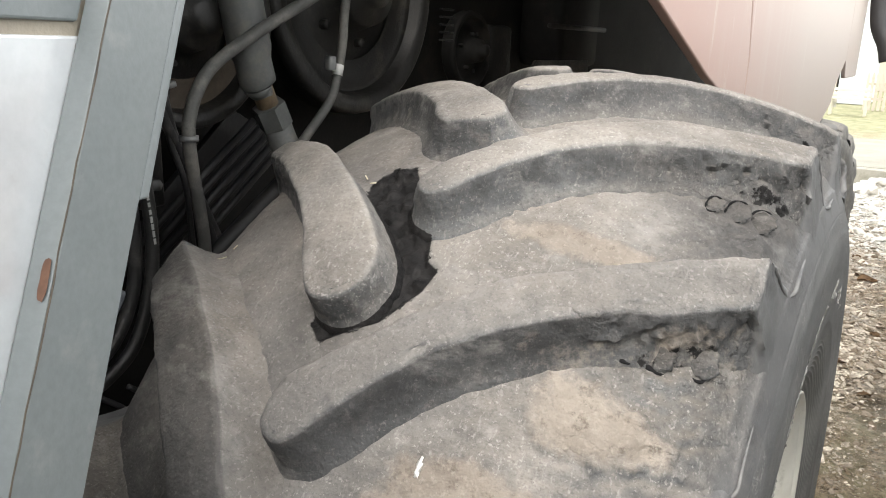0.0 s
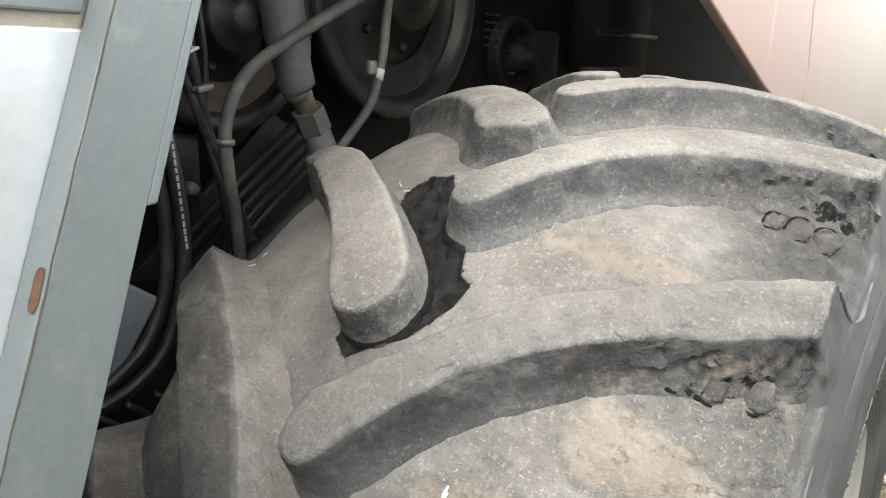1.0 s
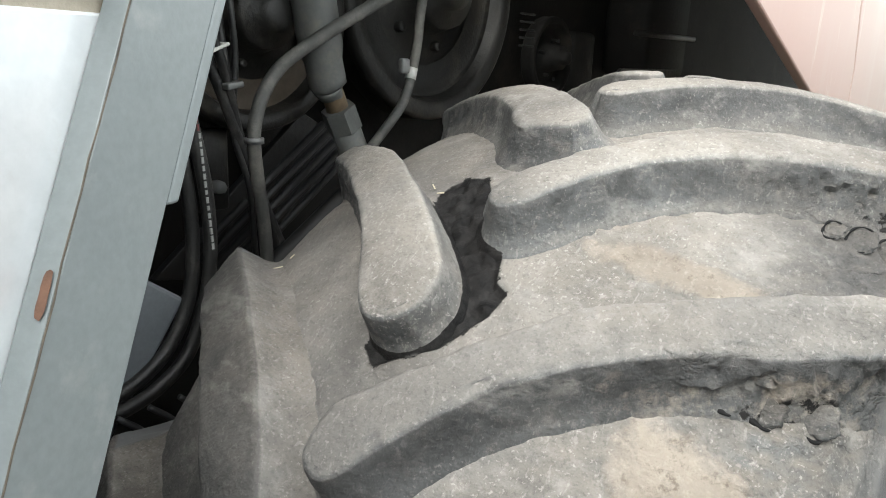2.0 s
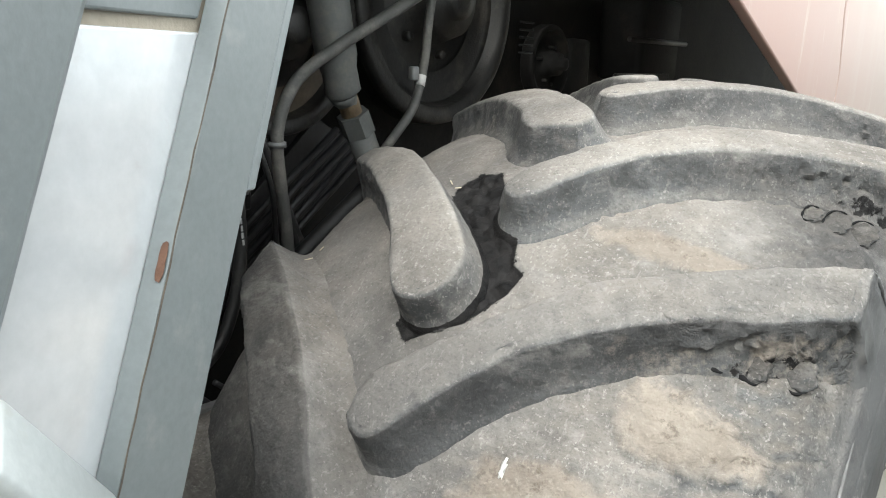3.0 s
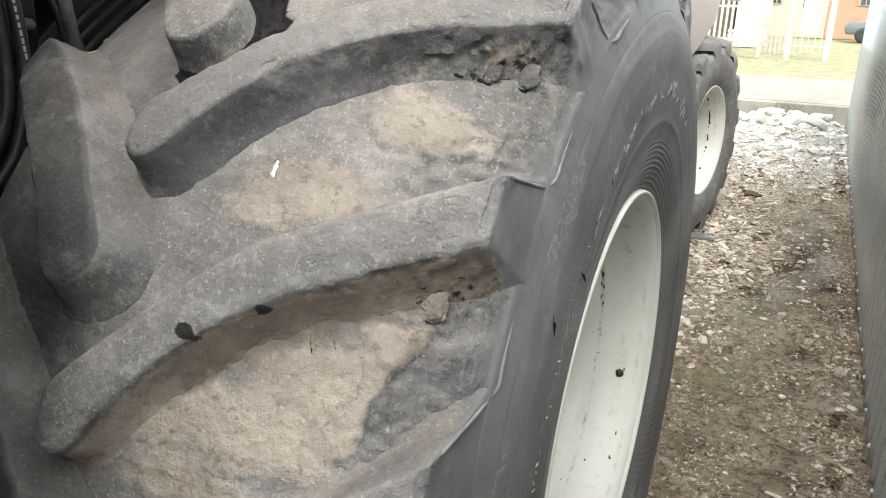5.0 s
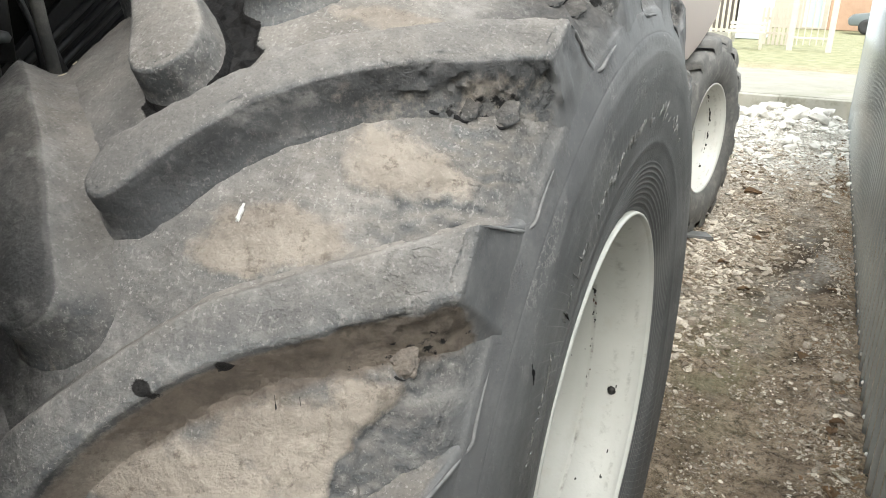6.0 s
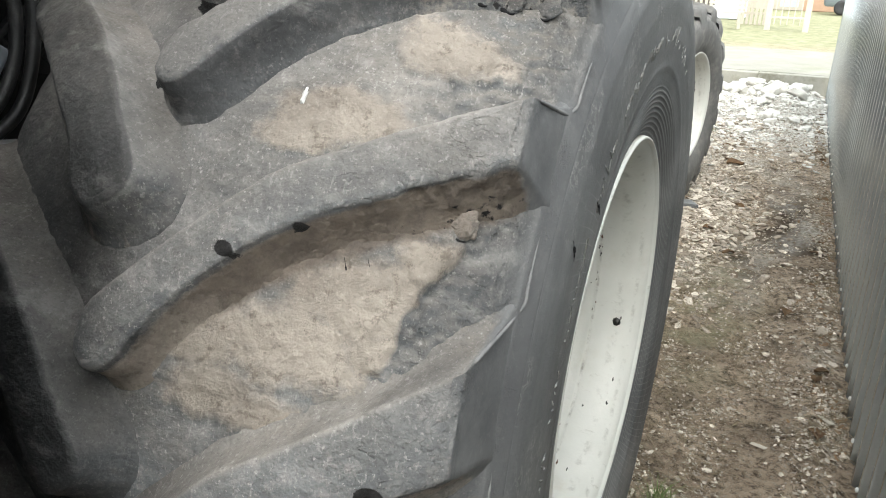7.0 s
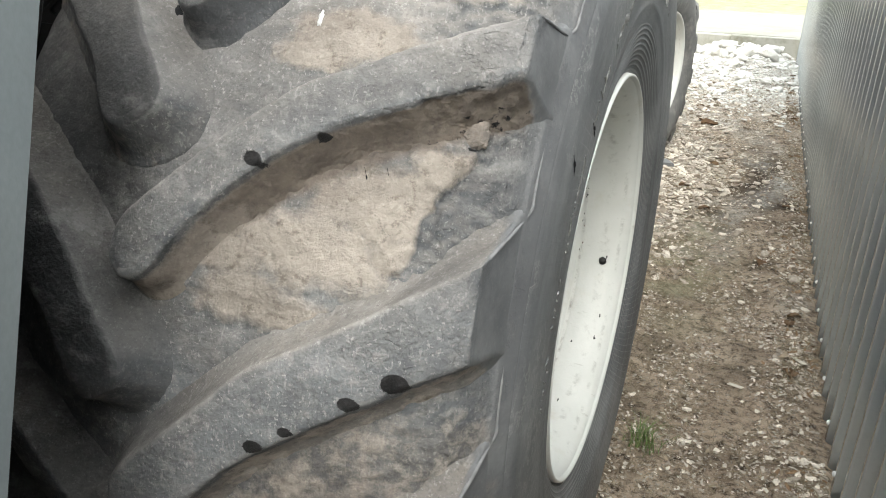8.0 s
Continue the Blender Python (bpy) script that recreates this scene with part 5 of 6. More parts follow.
hose_b = part("hose", tube("hose", [(-1.0, 1.49, 2.15), (-1.01, 1.465, 1.958), (-1.01, 1.457, 1.891), (-1.01, 1.442, 1.829), (-1.01, 1.415, 1.766), (-1.02, 1.365, 1.706), (-1.05, 1.30, 1.62)], 0.0100, 12, 8), HOSE_GREY, harvester, "dusty grey hose with a metal clamp")
part("hose_clamp", tube("hose_clamp", [(-1.01, 1.443, 1.838), (-1.01, 1.437, 1.816)], 0.0118, 14, 1), TIE, hose_b, "bright metal hose clamp")
part("clamp_screw", box("clamp_screw", (0.016, 0.022, 0.03), 0.004), STEEL, hose_b, at=pose(-1.0, 1.405, 1.842))
for pts_, r in (([(-1.12, 0.88, 2.05), (-1.12, 0.967, 1.922), (-1.12, 1.011, 1.862), (-1.12, 1.042, 1.806), (-1.12, 1.079, 1.716), (-1.12, 1.119, 1.608), (-1.12, 1.134, 1.484), (-1.12, 1.14, 1.3)], 0.011),
                ([(-1.11, 0.90, 2.06), (-1.10, 0.99, 1.925), (-1.10, 1.03, 1.862), (-1.11, 1.058, 1.80), (-1.12, 1.09, 1.70), (-1.12, 1.14, 1.58), (-1.12, 1.19, 1.47), (-1.12, 1.25, 1.35)], 0.009),
                ([(-1.12, 1.03, 2.1), (-1.12, 1.048, 1.928), (-1.12, 1.060, 1.835), (-1.12, 1.085, 1.716), (-1.12, 1.132, 1.607), (-1.12, 1.175, 1.464), (-1.12, 1.2, 1.3)], 0.008),
                ([(-1.10, 1.04, 2.1), (-1.10, 1.062, 1.92), (-1.11, 1.075, 1.835), (-1.12, 1.075, 1.716), (-1.11, 1.10, 1.607), (-1.12, 1.12, 1.464), (-1.12, 1.15, 1.3)], 0.006)):
    cable = part("cable", tube("cable", pts_, r, 10, 6), HOSE, harvester, "black cable in a loose bundle")
part("cable_tie", box("cable_tie", (0.034, 0.05, 0.006), 0.002), TIE, cable, "white cable tie", pose(-1.105, 1.026, 1.862, 22))
part("cable_clip", box("cable_clip", (0.03, 0.035, 0.012), 0.003), STEEL, cable, at=pose(-1.105, 1.062, 1.80, 10))
for dx, dy, m_ in ((0.0, 0.0, HOSE), (0.015, 0.022, HOSE)):
    loop = part("hose", tube("hose", [(-0.98 + dx, 0.80 + dy, 2.02), (-0.98 + dx, 0.832 + dy, 1.90), (-0.98 + dx, 0.847 + dy, 1.820), (-0.98 + dx, 0.868 + dy, 1.731), (-0.98 + dx, 0.884 + dy, 1.644), (-0.98 + dx, 0.888 + dy, 1.554), (-0.98 + dx, 0.876 + dy, 1.473), (-0.98 + dx, 0.842 + dy, 1.407 - dx), (-0.98 + dx, 0.792 + dy, 1.366 - dx), (-0.98 + dx, 0.729 + dy, 1.345 - dx), (-0.98 + dx, 0.6 + dy, 1.33 - dx)], 0.0115, 14, 8), m_, harvester, "black hydraulic hose in a loop")
for i in range(-8, 15):
    q = Vector((-0.953, 0.888 + (0.018 if i > 0 else 0.036) * i / 15, 1.735 - 0.0125 * i))
    part("print_mark", box("print_mark", (0.002, 0.004, random.uniform(0.006, 0.010)), 0), PRINT_RED if i < 0 else PRINT, loop, at=pose(q.x - 0.001, q.y + 0.003, q.z, 4), smooth=False)
# ribbed channel and beams
for i in range(5):
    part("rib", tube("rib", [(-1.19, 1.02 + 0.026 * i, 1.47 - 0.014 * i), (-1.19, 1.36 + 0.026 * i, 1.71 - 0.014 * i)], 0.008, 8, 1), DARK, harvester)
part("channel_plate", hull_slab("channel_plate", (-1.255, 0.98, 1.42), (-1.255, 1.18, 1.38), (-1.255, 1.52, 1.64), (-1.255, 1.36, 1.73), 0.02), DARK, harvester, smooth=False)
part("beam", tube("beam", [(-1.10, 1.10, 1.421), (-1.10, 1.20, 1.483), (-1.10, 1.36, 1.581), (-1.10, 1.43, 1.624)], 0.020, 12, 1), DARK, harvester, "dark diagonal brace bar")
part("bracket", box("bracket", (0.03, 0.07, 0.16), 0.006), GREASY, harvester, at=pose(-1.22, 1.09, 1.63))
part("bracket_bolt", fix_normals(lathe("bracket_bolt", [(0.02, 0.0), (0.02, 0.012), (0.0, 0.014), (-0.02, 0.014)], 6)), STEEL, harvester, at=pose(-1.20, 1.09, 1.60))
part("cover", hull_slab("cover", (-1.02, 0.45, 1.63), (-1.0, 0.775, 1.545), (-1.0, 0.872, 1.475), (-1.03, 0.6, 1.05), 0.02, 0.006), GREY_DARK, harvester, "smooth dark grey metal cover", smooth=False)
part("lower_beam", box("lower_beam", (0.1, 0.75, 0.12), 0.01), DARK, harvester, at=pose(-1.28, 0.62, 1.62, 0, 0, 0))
for i in range(3):
    part("frame_bolt", fix_normals(lathe("frame_bolt", [(0.015, 0.0), (0.015, 0.010), (0.0, 0.012), (-0.02, 0.012)], 6)), STEEL, harvester, at=pose(-1.225, 0.75 + 0.14 * i, 1.62))
for i in range(4):
    y = 0.72 + i * 0.05
    part("wire", tube("wire", [(-0.93, y, 1.34), (-0.92, y + 0.04, 1.30), (-0.90, y + 0.05, 1.24), (-0.93, y + 0.01, 1.20), (-0.95, y - 0.02, 1.15)], 0.005, 8, 6), BLACK, harvester)

# ---- access ladder beside the tyre ----
def rail_point(z, dx=0.0, dy=0.0):
    f = (z - 1.2) / 0.7
    return Vector((-0.3012 - 0.1138 * f + dx, 0.2362 + 0.3082 * f + dy, z))


def strip(d0, d1, z0, z1, thick, bevel=0.002):
    return hull_slab("strip", rail_point(z0, *d0), rail_point(z0, *d1), rail_point(z1, *d1), rail_point(z1, *d0), thick, bevel)


# slab hidden behind the rail, added to shade the tyre's lower far side
part("front_wall", hull_slab("front_wall", rail_point(0.1, -0.30, 0.0), rail_point(0.1, -0.02, -0.008), rail_point(1.65, -0.02, -0.008), rail_point(1.65, -0.25, 0.0), 0.01), DARK, harvester, smooth=False)
ladder = part("ladder", strip((0.0266, -0.073), (0, 0), 0.6, 2.4, 0.008, 0.0007), GREY, harvester, "grey painted steel access ladder with chipped side rail", smooth=False)
part("stringer_edge", strip((0.0117, -0.0825), (0.0266, -0.0745), 0.6, 2.4, 0.006, 0.0007), GREY, ladder, smooth=False)
part("gusset", strip((-0.0005, 0.0005), (-0.004, 0.012), 1.77, 2.4, 0.006), GREY, ladder, smooth=False)
part("weld", tube("weld", [tuple(rail_point(0.62 + 0.018 * i, 0.0266 + random.uniform(-0.0006, 0.0006), -0.0738 + random.uniform(-0.0006, 0.0006))) for i in range(98)], 0.0006, 6, 1), SEAL, ladder, "brownish weld seam")


def chip(outline, lift):
    """A thin ragged flake on the rail's edge strip; outline in (across, height)."""
    bm = bmesh.new()
    rows = []
    for d in (0.0, lift):
        rows.append([bm.verts.new(rail_point(z, 0.0150 + 0.0072 * w + 0.0011 + 0.4 * d, -0.0812 + 0.0039 * w - 0.0007 - 0.9 * d)) for w, z in outline])
    bm.faces.new(rows[1])
    for k_ in range(len(outline)):
        n_ = (k_ + 1) % len(outline)
        bm.faces.new((rows[0][k_], rows[0][n_], rows[1][n_], rows[1][k_]))
    bmesh.ops.recalc_face_normals(bm, faces=bm.faces)
    return bm


part("rust_chip", chip([(1.34, 1.7385), (1.34, 1.7436), (1.28, 1.7470), (1.27, 1.7498), (1.17, 1.7504), (1.00, 1.7510), (0.85, 1.7502), (0.77, 1.7500), (0.67, 1.7474), (0.63, 1.7436), (0.66, 1.7385), (0.63, 1.7330), (0.66, 1.7303), (0.75, 1.7274), (0.84, 1.7266), (1.00, 1.7263), (1.17, 1.7256), (1.25, 1.7278), (1.34, 1.7298), (1.38, 1.7330)], 0.0002), RUST, ladder, "bare rusty chip in the paint", smooth=False)
sheet = part("back_sheet", strip((0.052, -0.200), (0.0094, -0.078), 0.7, 1.886, 0.006), SHEET, ladder, "pale glossy back sheet", smooth=False)
part("top_rail", strip((0.052, -0.200), (0.0115, -0.084), 1.895, 1.95, 0.05), GREY, ladder, smooth=False)
part("back_plate", strip((0.040, -0.185), (0.004, -0.068), 1.84, 1.935, 0.004), DRY_SOIL, ladder, "dusty tan plate behind the sheet", smooth=False)
part("stringer", strip((0.10, -0.26), (0.062, -0.187), 0.6, 2.4, 0.022, 0.009), GREY, ladder, "dark grey near side rail", smooth=False)
TREAD = [Vector((-0.321, 0.263, 1.699)), Vector((-0.340, 0.328, 1.603))]
FALL = Vector((0.040, -0.020, -0.020))
step = part("step", hull_slab("step", TREAD[0], TREAD[1], TREAD[1] + FALL, TREAD[0] + FALL, 0.012, 0.004), GREY_PALE, ladder, "pale grey ladder step with a slot")
mid_ = TREAD[0] * 0.72 + TREAD[1] * 0.28 + FALL * 0.5
side_, down_ = (TREAD[1] - TREAD[0]).normalized() * 0.011, FALL.normalized() * 0.010
part("slot_rim", tube("slot_rim", [tuple(mid_ + side_ * math.cos(s * 0.7854) + down_ * math.sin(s * 0.7854)) for s in range(9)], 0.0022, 8, 3), TIE, step, "white worn slot rim")

# ---- loose things on the lane ----
def ico(radius, squash, seed):
    bm = bmesh.new()
    bmesh.ops.create_icosphere(bm, subdivisions=1, radius=1.0)
    rnd = random.Random(seed)
    for v in bm.verts:
        f = rnd.uniform(0.7, 1.2)
        v.co = Vector((v.co.x * radius * f, v.co.y * radius * f * squash[0], v.co.z * radius * f * squash[1]))
    return bm


def scatter_stones(name, count, where, size, seed, squash=(0.7, 0.32)):
    """Many small angular stones joined into one mesh."""
    rnd = random.Random(seed)
    base = np.array([(0, 0, 1), (0.89, 0, 0.45), (0.28, 0.85, 0.45), (-0.72, 0.53, 0.45), (-0.72, -0.53, 0.45), (0.28, -0.85, 0.45), (0.72, 0.53, -0.45), (-0.28, 0.85, -0.45), (-0.89, 0, -0.45), (-0.28, -0.85, -0.45), (0.72, -0.53, -0.45), (0, 0, -1)])
    tri = np.array([(0, 1, 2), (0, 2, 3), (0, 3, 4), (0, 4, 5), (0, 5, 1), (1, 6, 2), (2, 7, 3), (3, 8, 4), (4, 9, 5), (5, 10, 1), (6, 7, 2), (7, 8, 3), (8, 9, 4), (9, 10, 5), (10, 6, 1), (11, 7, 6), (11, 8, 7), (11, 9, 8), (11, 10, 9), (11, 6, 10)])
    rs = np.random.RandomState(seed)
    vs, fs = [], []
    for i in range(count):
        x, y = where(rnd)
        s = size[0] * (size[1] / size[0]) ** (rnd.random() ** 2.6)
        v = base * rs.uniform(0.65, 1.2, (12, 1)) * s * np.array([1, squash[0] * rnd.uniform(0.7, 1.2), squash[1] * rnd.uniform(0.5, 1.3)])
        rot = np.array(Euler((rnd.uniform(-0.4, 0.4), rnd.uniform(-0.4, 0.4), rnd.uniform(0, 6.3))).to_matrix())
        v = v @ rot.T + np.array([x, y, ground_height(x, y) + s * 0.12])
        vs.append(v)
        fs.append(tri + 12 * i)
    me = bpy.data.meshes.new(name)
    me.from_pydata(np.concatenate(vs).tolist(), [], np.concatenate(fs).tolist())
    return me


def lane(rnd):
    """A spot on the lane, gathered in drifts."""
    while True:
        x, y = rnd.uniform(-0.75, 0.62), 1.3 + 8.5 * rnd.random() ** 1.4
        if fbm(x * 5, y * 3, 11.0, 3) + 0.35 > rnd.random() * 0.9:
            return x, y


def edge_strip(rnd):
    while True:
        y = 1.2 + 9 * rnd.random() ** 1.5
        if fbm(y * 2.2, 0.0, 4.0, 3) + 0.25 > rnd.random() * 0.6:
            return FX + FSLOPE * y - 0.012 - abs(rnd.gauss(0, 0.07)), y


def pile_area(rnd):
    return max(-1.1, min(0.72, rnd.gauss(-0.05, 0.5))), 10.8 + rnd.gauss(0, 1.15)


tagged(part("gravel", scatter_stones("gravel", 21000, lane, (0.0018, 0.013), 5), STONE, smooth=False), "small grey and tan stones scattered over the soil", "gravel", kind="stuff")
tagged(part("gravel", scatter_stones("gravel", 6500, edge_strip, (0.004, 0.022), 6), STONE, smooth=False), "pale stones gathered along the fence foot", "gravel", kind="stuff")
tagged(part("gravel", scatter_stones("gravel", 4200, lambda r: (r.uniform(-0.8, 0.62) if r.random() < 0.3 else r.gauss(-0.22, 0.22), 3.6 + 6.4 * r.random()), (0.007, 0.05), 16), STONE, smooth=False), "pale stone chips on the far part of the lane", "gravel", kind="stuff")
tagged(part("gravel", scatter_stones("gravel", 2400, lambda r: (r.gauss(-0.18, 0.20), r.gauss(5.5, 0.6)), (0.010, 0.055), 17, (0.55, 0.20)), STONE, smooth=False), "pale flat stone flakes beside the rear wheel", "gravel", kind="stuff")
tagged(part("rubble_grit", scatter_stones("rubble_grit", 6000, lambda r: (pile_area(r)[0], min(12.68, pile_area(r)[1])), (0.012, 0.055), 7), RUBBLE, smooth=False), "whitish broken concrete grit at the lane's end", "rubble", kind="stuff")
rnd = random.Random(11)
for i in range(120):
    x, y = pile_area(rnd)
    y = min(12.55, y + 0.4)
    s = rnd.uniform(0.04, 0.09) if i % 5 else rnd.uniform(0.10, 0.14)
    if i < 26:
        x, y, s = rnd.uniform(-0.75, 0.42), rnd.uniform(11.2, 12.45), rnd.uniform(0.12, 0.21)
    bm = ico(s, (rnd.uniform(0.5, 0.9), rnd.uniform(0.3, 0.55)), i)
    bmesh.ops.bevel(bm, geom=bm.edges[:], offset=s * 0.05, segments=1, affect="EDGES")
    ob = part("rubble_stone", bm, RUBBLE, at=pose(x, y, ground_height(x, y) + s * 0.2, rnd.uniform(-25, 25), rnd.uniform(-25, 25), rnd.uniform(0, 360)), smooth=False)
    tagged(ob, "whitish broken lump of concrete in a rubble heap", "stone", "rubble heap")
for i in range(130):
    x, y = lane(rnd)
    y = max(y, 2.2)
    s = rnd.uniform(0.010, 0.026)
    ob = part("stone", ico(s, (rnd.uniform(0.6, 0.9), rnd.uniform(0.3, 0.5)), 300 + i), STONE, at=pose(x, y, ground_height(x, y) + s * 0.1, 0, 0, rnd.uniform(0, 360)), smooth=False)
    tagged(ob, "grey angular stone lying on the soil", "stone", "lane stones")


def litter_mesh(name, count, where, size, seed, curl=0.4, broad=0.45):
    """Many thin bent flakes: leaf scraps, bark and wood chips."""
    rnd = random.Random(seed)
    vs, fs = [], []
    for i in range(count):
        x, y = where(rnd)
        l = size[0] * (size[1] / size[0]) ** rnd.random()
        w = l * broad * rnd.uniform(0.6, 1.3)
        rot = Euler((rnd.uniform(-0.5, 0.5), rnd.uniform(-0.5, 0.5), rnd.uniform(0, 6.3))).to_matrix()
        o = Vector((x, y, ground_height(x, y) + 0.004))
        k0 = len(vs)
        for u, v, z in ((-1, -0.4, 0), (-0.2, -1, 0.1), (0.9, -0.5, curl), (1, 0.3, curl), (0.1, 1, 0.1), (-0.9, 0.5, 0)):
            vs.append(o + rot @ Vector((u * l, v * w, z * w)))
        fs += [(k0, k0 + 1, k0 + 4, k0 + 5), (k0 + 1, k0 + 2, k0 + 3, k0 + 4)]
    me = bpy.data.meshes.new(name)
    me.from_pydata([tuple(v) for v in vs], [], fs)
    return me


tagged(part("leaf_litter", litter_mesh("leaf_litter", 9000, lane, (0.003, 0.014), 21), TWIG, smooth=False), "brown bark scraps and crumbled leaves on the soil", "litter", kind="stuff")
tagged(part("stone_chips", litter_mesh("stone_chips", 11000, lane, (0.0025, 0.011), 25, 0.3, 0.7), STONE, smooth=False), "flat grey and tan stone chips on the soil", "gravel", kind="stuff")
tagged(part("wood_chips", litter_mesh("wood_chips", 1800, lane, (0.003, 0.012), 22, 0.4, 0.6), CHIP, smooth=False), "pale wood chips on the soil", "litter", kind="stuff")
tagged(part("leaf_litter", litter_mesh("leaf_litter", 700, edge_strip, (0.006, 0.022), 23, 0.8), LEAF, smooth=False), "dead brown leaves along the fence foot", "litter", kind="stuff")


def straw_mesh(name, count, where, seed):
    """Many thin bent strands of dead grass lying about."""
    rnd = random.Random(seed)
    vs, fs = [], []
    for i in range(count):
        x, y = where(rnd)
        ln, d, bend = rnd.uniform(0.015, 0.06), rnd.uniform(0, 6.283), rnd.uniform(-0.6, 0.6)
        w = rnd.uniform(0.0006, 0.0013)
        z = ground_height(x, y) + rnd.uniform(0.003, 0.010)
        k0 = len(vs)
        for f in (0, 0.33, 0.67, 1):
            a = d + bend * f
            x, y = x + math.cos(a) * ln / 3 * (f > 0), y + math.sin(a) * ln / 3 * (f > 0)
            lift = z + 0.010 * math.sin(f * 3.1)
            for s in (-1, 1):
                vs.append((x - math.sin(a) * w * s, y + math.cos(a) * w * s, lift + 0.0008 * s))
        fs += [(k0 + 2 * j, k0 + 2 * j + 1, k0 + 2 * j + 3, k0 + 2 * j + 2) for j in range(3)]
    me = bpy.data.meshes.new(name)
    me.from_pydata(vs, [], fs)
    return me


tagged(part("dead_grass", straw_mesh("dead_grass", 1500, edge_strip, 32), HAY, smooth=False), "dry straw caught along the fence foot", "dead grass", kind="stuff")
tagged(part("dead_grass", straw_mesh("dead_grass", 3000, lambda r: (r.gauss(-0.12, 0.22), r.gauss(3.3, 0.9)) if r.random() < 0.7 else lane(r), 31), HAY, smooth=False), "thin dry straw and dead grass lying on the soil", "dead grass", kind="stuff")


def flake(name, x, y, ln, wd, turn, mat, label, category, thick=0.004):
    ob = part(name, box(name, (ln, wd, thick), 0.0015, 1, ln * 0.04), mat, at=pose(x, y, ground_height(x, y) + thick + 0.006, 3, 6, turn), smooth=False)
    return tagged(ob, label, category)


flake("wood_chip", 0.566, 2.889, 0.085, 0.022, 118, CHIP, "white splinter of wood lying on the soil", "wood chip")
flake("wood_chip", 0.339, 2.626, 0.06, 0.022, 150, CHIP, "pale wood chip lying on the soil", "wood chip")


def leaf(x, y, s, turn):
    bm = bmesh.new()
    rows = []
    for i in range(9):
        u = i / 8
        w = s * 0.42 * math.sin(math.pi * min(1, u * 0.93 + 0.04)) * (1 + 0.2 * math.sin(u * 20))
        rows.append([bm.verts.new(((u - 0.5) * s, v * w, 0.25 * s * (abs(v) ** 1.5) * 0.7 + 0.1 * s * math.sin(u * 5))) for v in (-1, -0.5, 0, 0.5, 1)])
    for a, b in zip(rows, rows[1:]):
        for i in range(4):
            bm.faces.new((a[i], a[i + 1], b[i + 1], b[i]))
    bmesh.ops.solidify(bm, geom=bm.faces[:], thickness=0.0012)
    ob = part("leaf", bm, LEAF, at=pose(x, y, ground_height(x, y) + 0.006, 8, -6, turn))
    return tagged(ob, "curled orange brown dead leaf on the lane", "leaf", "dead leaves")


leaf(-0.10, 7.44, 0.16, 20)
board = flake("board", -0.40, 5.72, 0.30, 0.13, 28, STEEL, "flat grey piece of board lying beside the rear wheel", "board", 0.018)
for i in range(26):
    y = rnd.uniform(2, 11)
    leaf(FX + FSLOPE * y - rnd.uniform(0.03, 0.14) if i < 18 else rnd.uniform(-0.3, 0.5), y, rnd.uniform(0.04, 0.085), rnd.uniform(0, 360))


def tuft(x, y, count, height, seed):
    rnd = random.Random(seed)
    bm = bmesh.new()
    for i in range(count):
        d, lean, h = rnd.uniform(0, 6.28), rnd.uniform(0.2, 1.1), height * rnd.uniform(0.5, 1)
        px, py = rnd.gauss(0, height * 0.25), rnd.gauss(0, height * 0.25)
        w = 0.0022
        prev = None
        for k_ in range(5):
            u = k_ / 4
            q = Vector((px + math.cos(d) * h * lean * u * u, py + math.sin(d) * h * lean * u * u, h * u * (1 - 0.25 * u * lean)))
            sd = Vector((-math.sin(d), math.cos(d), 0)) * w * (1 - u * 0.9)
            cur = (bm.verts.new(q - sd), bm.verts.new(q + sd))
            if prev:
                bm.faces.new((prev[0], prev[1], cur[1], cur[0]))
            prev = cur
    ob = part("grass_tuft", bm, GRASS, at=pose(x, y, ground_height(x, y) - 0.003))
    return tagged(ob, "small green tuft of grass beside the tyre", "grass", "grass tufts")


tuft(0.06, 2.12, 90, 0.11, 1)
tuft(-0.5, 9.0, 70, 0.10, 2)
for i in range(14):
    x, y = lane(rnd)
    pts_ = [(0, 0, 0.006), (0.05, rnd.uniform(-0.01, 0.01), 0.008), (rnd.uniform(0.08, 0.16), rnd.uniform(-0.03, 0.03), 0.006)]
    ob = part("twig", tube("twig", pts_, 0.002, 6, 3), TWIG, at=pose(x, y, ground_height(x, y), 0, 0, rnd.uniform(0, 360)))
    tagged(ob, "thin dry twig on the soil", "twig", "twigs")

# ---- across the road ----
Z = KERB_TOP


def gate(x0, x1, y, h):
    g = thing("gate", pose((x0 + x1) / 2, y, Z), "cream painted metal gate with upright bars", "gate")
    for x in (x0, x1):
        part("gate_post", box("gate_post", (0.16, 0.16, h + 0.2), 0.01), WHITE_PAINT, g, at=pose(x, y, Z + h / 2 - 0.05), smooth=False)
    for z in (0.35, h - 0.35, h - 0.05):
        part("rail", box("rail", (x1 - x0 - 0.16, 0.05, 0.06), 0.006), WHITE_PAINT, g, at=pose((x0 + x1) / 2, y, Z + z), smooth=False)
    n = 6
    for i in range(1, n):
        part("bar", box("bar", (0.03, 0.03, h - 0.3), 0.004), WHITE_PAINT, g, at=pose(x0 + (x1 - x0) * i / n, y, Z + h / 2), smooth=False)
    return g


g = gate(-0.58, 0.45, 24.8, 2.2)
part("gate_panel", box("gate_panel", (0.50, 0.02, 1.05), 0.004), PALE_BLUE, g, "pale blue sheet behind the bars", pose(-0.09, 24.86, 1.47), smooth=False)


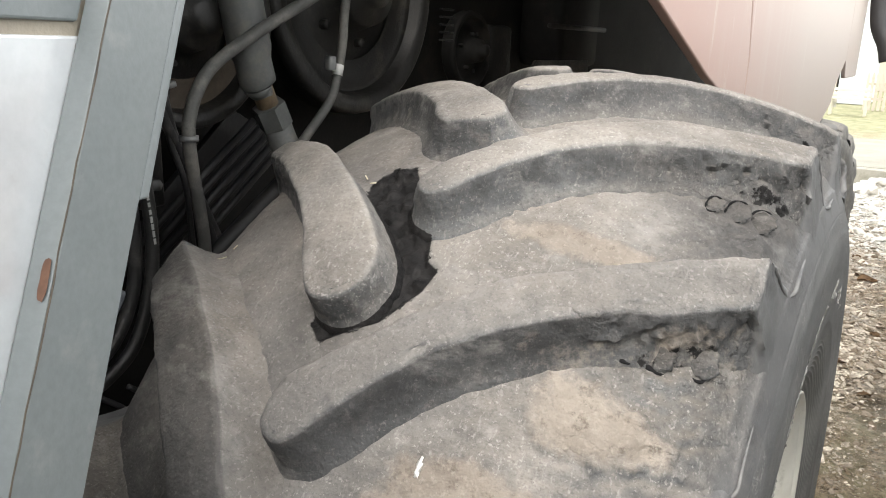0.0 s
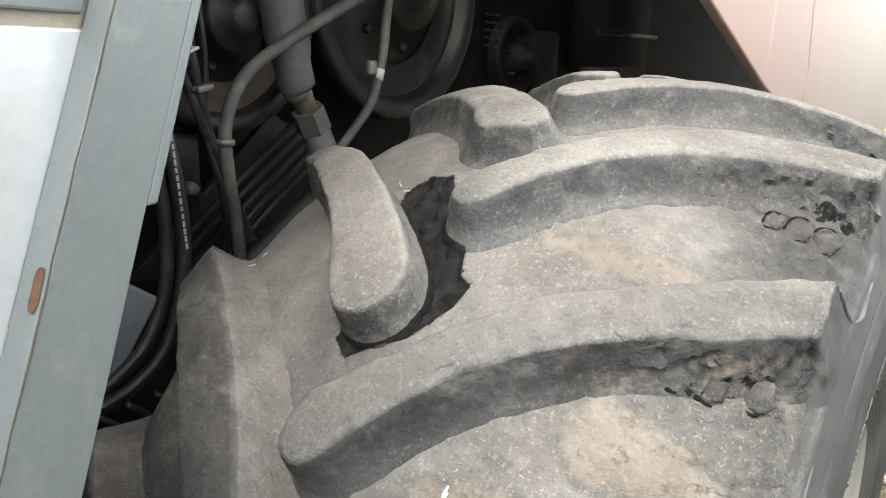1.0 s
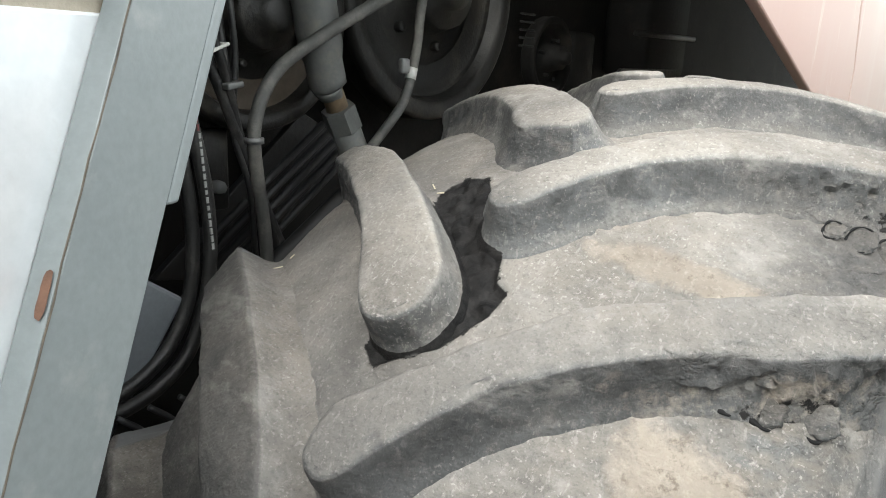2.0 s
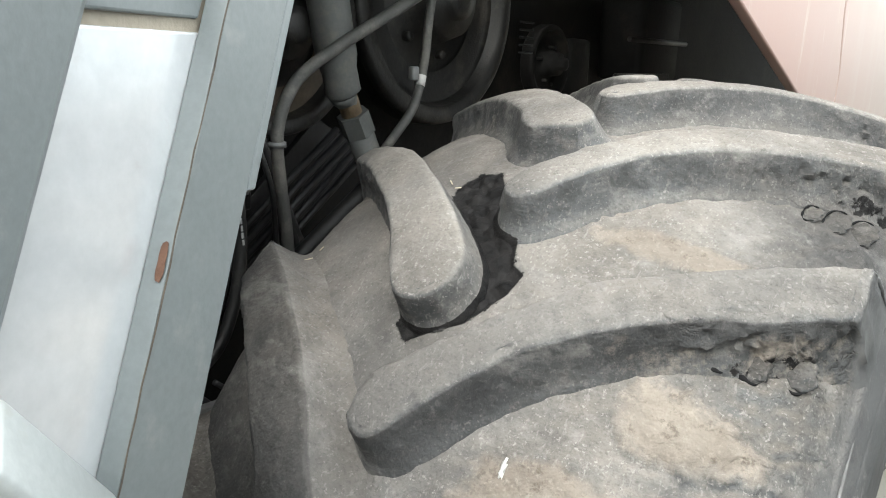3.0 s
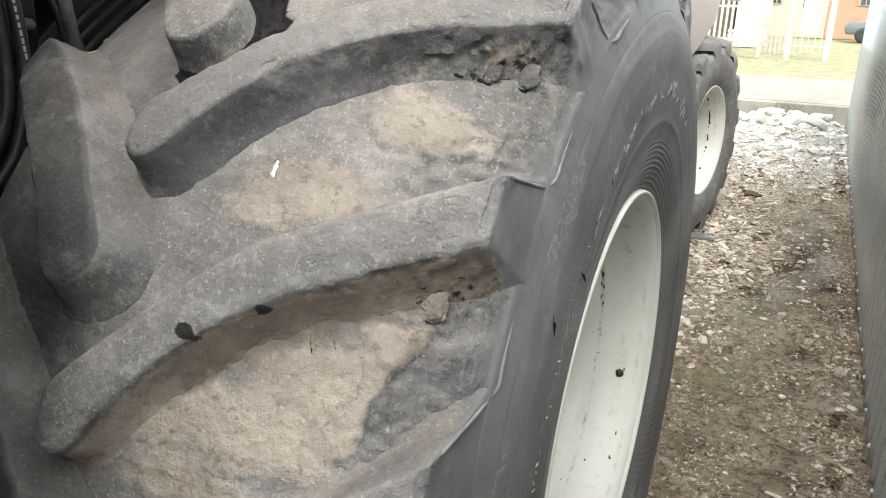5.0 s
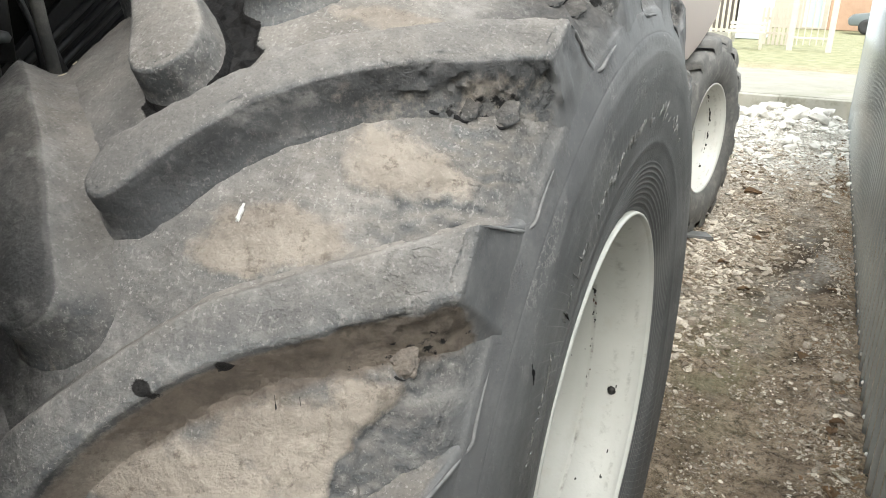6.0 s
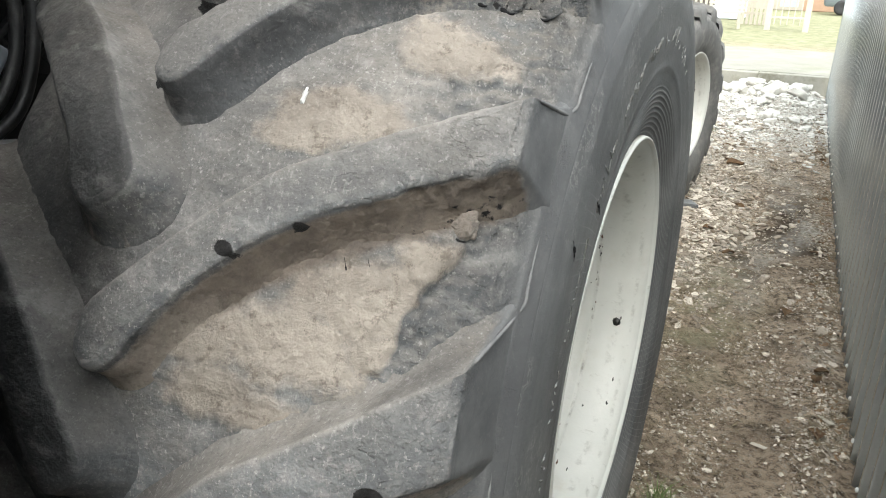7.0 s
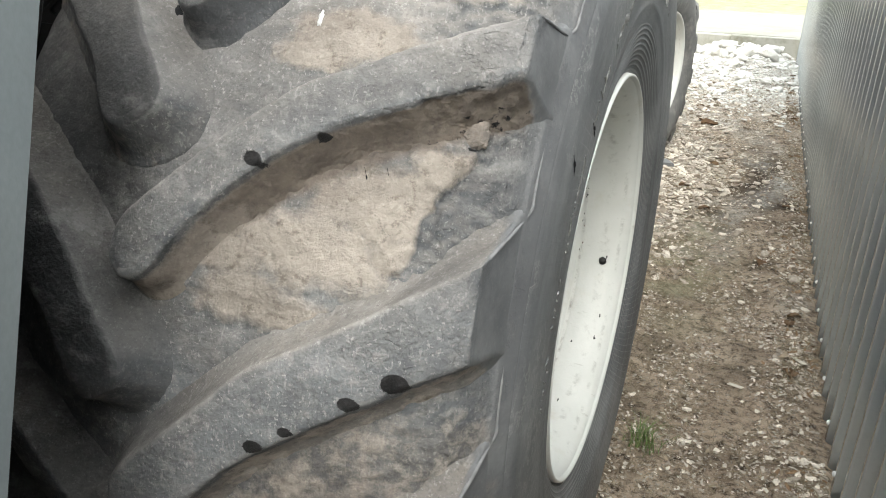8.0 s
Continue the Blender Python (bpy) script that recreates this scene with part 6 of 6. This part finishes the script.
def picket_fence(x0, x1, y, h, gap, paint, label):
    g = thing("picket_fence", pose((x0 + x1) / 2, y, Z), label, "fence")
    me = bpy.data.meshes.new("picket")
    b = prism([(-0.04, 0), (0.04, 0), (0.04, h - 0.06), (0, h), (-0.04, h - 0.06)], 0.03, "y", 0.003)
    b.to_mesh(me)
    b.free()
    me.materials.append(paint)
    x = x0
    while x <= x1:
        part("picket", me, paint, g, at=pose(x, y, Z))
        x += gap
    for z in (0.35, h - 0.35):
        part("rail", box("rail", (x1 - x0, 0.04, 0.08), 0.004), paint, g, at=pose((x0 + x1) / 2, y + 0.05, Z + z), smooth=False)
    if h > 1.5:
        part("plinth", box("plinth", (x1 - x0, 0.18, 0.35), 0.01), CONCRETE, g, at=pose((x0 + x1) / 2, y + 0.05, Z + 0.1), smooth=False)
    return g


picket_fence(-1.55, -0.72, 27.0, 1.15, 0.13, WALL_TAN, "low tan picket fence across the road")
picket_fence(-3.9, -2.42, 28.0, 1.75, 0.17, WHITE_PAINT, "white picket fence on a plinth across the road")
bench = thing("bench", pose(-1.75, 24.2, Z), "white garden bench on the verge", "bench")
for y in (24.06, 24.2, 24.34):
    part("slat", box("slat", (1.0, 0.11, 0.05), 0.01), WHITE_PAINT, bench, at=pose(-1.75, y, Z + 0.46), smooth=False)
for z in (0.58, 0.70):
    part("backrest_slat", box("backrest_slat", (1.0, 0.04, 0.09), 0.01), WHITE_PAINT, bench, at=pose(-1.75, 24.42, Z + z), smooth=False)
for x in (-2.2, -1.33):
    for y, tilt in ((24.05, 10), (24.38, -10)):
        part("leg", box("leg", (0.07, 0.07, 0.45), 0.01), WHITE_PAINT, bench, at=pose(x, y, Z + 0.22, tilt), smooth=False)


def house(name, x0, x1, y0, y1, h, walls, label, windows):
    """A low flat-eaved house; walls lists (from, to, material) along the front."""
    g = thing(name, pose((x0 + x1) / 2, (y0 + y1) / 2, Z), label, "house")
    for a, b_, m in walls:
        part("wall", box("wall", (b_ - a - 0.006, y1 - y0, h), 0.02), m, g, at=pose((a + b_) / 2, (y0 + y1) / 2, Z + h / 2), smooth=False)
    part("roof", box("roof", (x1 - x0 + 0.8, y1 - y0 + 0.9, 0.14), 0.02), ROOF, g, at=pose((x0 + x1) / 2, (y0 + y1) / 2, Z + h + 0.08), smooth=False)
    for x, z, w, hh in windows:
        win = part("window", box("window", (w + 0.08, 0.1, hh + 0.08), 0.01), WALL_TAN, g, at=pose(x, y0 - 0.02, Z + z), smooth=False)
        for s in (-1, 1):
            part("pane", box("pane", (w / 2 - 0.04, 0.04, hh), 0.004), GLASS_DARK, win, at=pose(x + s * w / 4, y0 - 0.07, Z + z), smooth=False)
    return g


house("house", -2.3, 9.0, 43, 51, 2.75, ((-2.3, 0.35, WALL_TAN), (0.35, 9.0, BRICK)), "low house of tan plaster and orange brick with a dark eave", ((-2.02, 2.0, 0.45, 0.75), (-0.5, 1.9, 0.6, 0.9), (1.95, 2.0, 0.5, 0.75), (5.0, 2.0, 0.9, 0.9)))
house("shed", -2.62, -1.62, 30, 33, 3.9, ((-2.62, -1.62, WALL_WHITE),), "tall pale blue white shed beside the gate", ())
house("shed", -5.2, -2.75, 31, 35, 2.6, ((-5.2, -2.75, WALL_BROWN),), "dark brown boarded shed behind the white fence", ())
house("house", -20.0, -7.0, 44, 56, 3.6, ((-20.0, -7.0, WALL_TAN),), "long pale house across the road", ((-9.0, 2.3, 1.1, 1.2), (-13.0, 2.3, 1.1, 1.2)))

car = thing("car", pose(3.1, 40, Z), "small grey-green car parked beside the house", "car")
prof = [(-1.9, 0.35), (-1.95, 0.62), (-1.75, 0.82), (-1.0, 0.92), (-0.45, 1.38), (0.75, 1.42), (1.35, 0.98), (1.85, 0.90), (1.95, 0.6), (1.9, 0.32)]
part("body", prism(prof, 1.6, "y", 0.06), CAR_PAINT, car, at=pose(3.1, 39.2, Z))
for x0, x1 in ((-0.75, 0.1), (0.18, 0.95)):
    part("window", prism([(x0, 0.95), (x0 + 0.38 * (x0 < 0), 1.32), (x1 - 0.2 * (x1 > 0.5), 1.34), (x1, 0.97)], 0.02, "y"), GLASS_DARK, car, at=pose(3.1, 39.18, Z), smooth=False)
for x in (-1.2, 1.2):
    wheel = part("wheel", fix_normals(lathe("wheel", [(-0.09, 0.0), (-0.09, 0.3), (-0.06, 0.32), (0.06, 0.32), (0.09, 0.3), (0.1, 0.2), (0.07, 0.0)], 32)), BLACK, car, at=pose(3.1 + x, 39.25, Z + 0.32, 0, 0, -90))
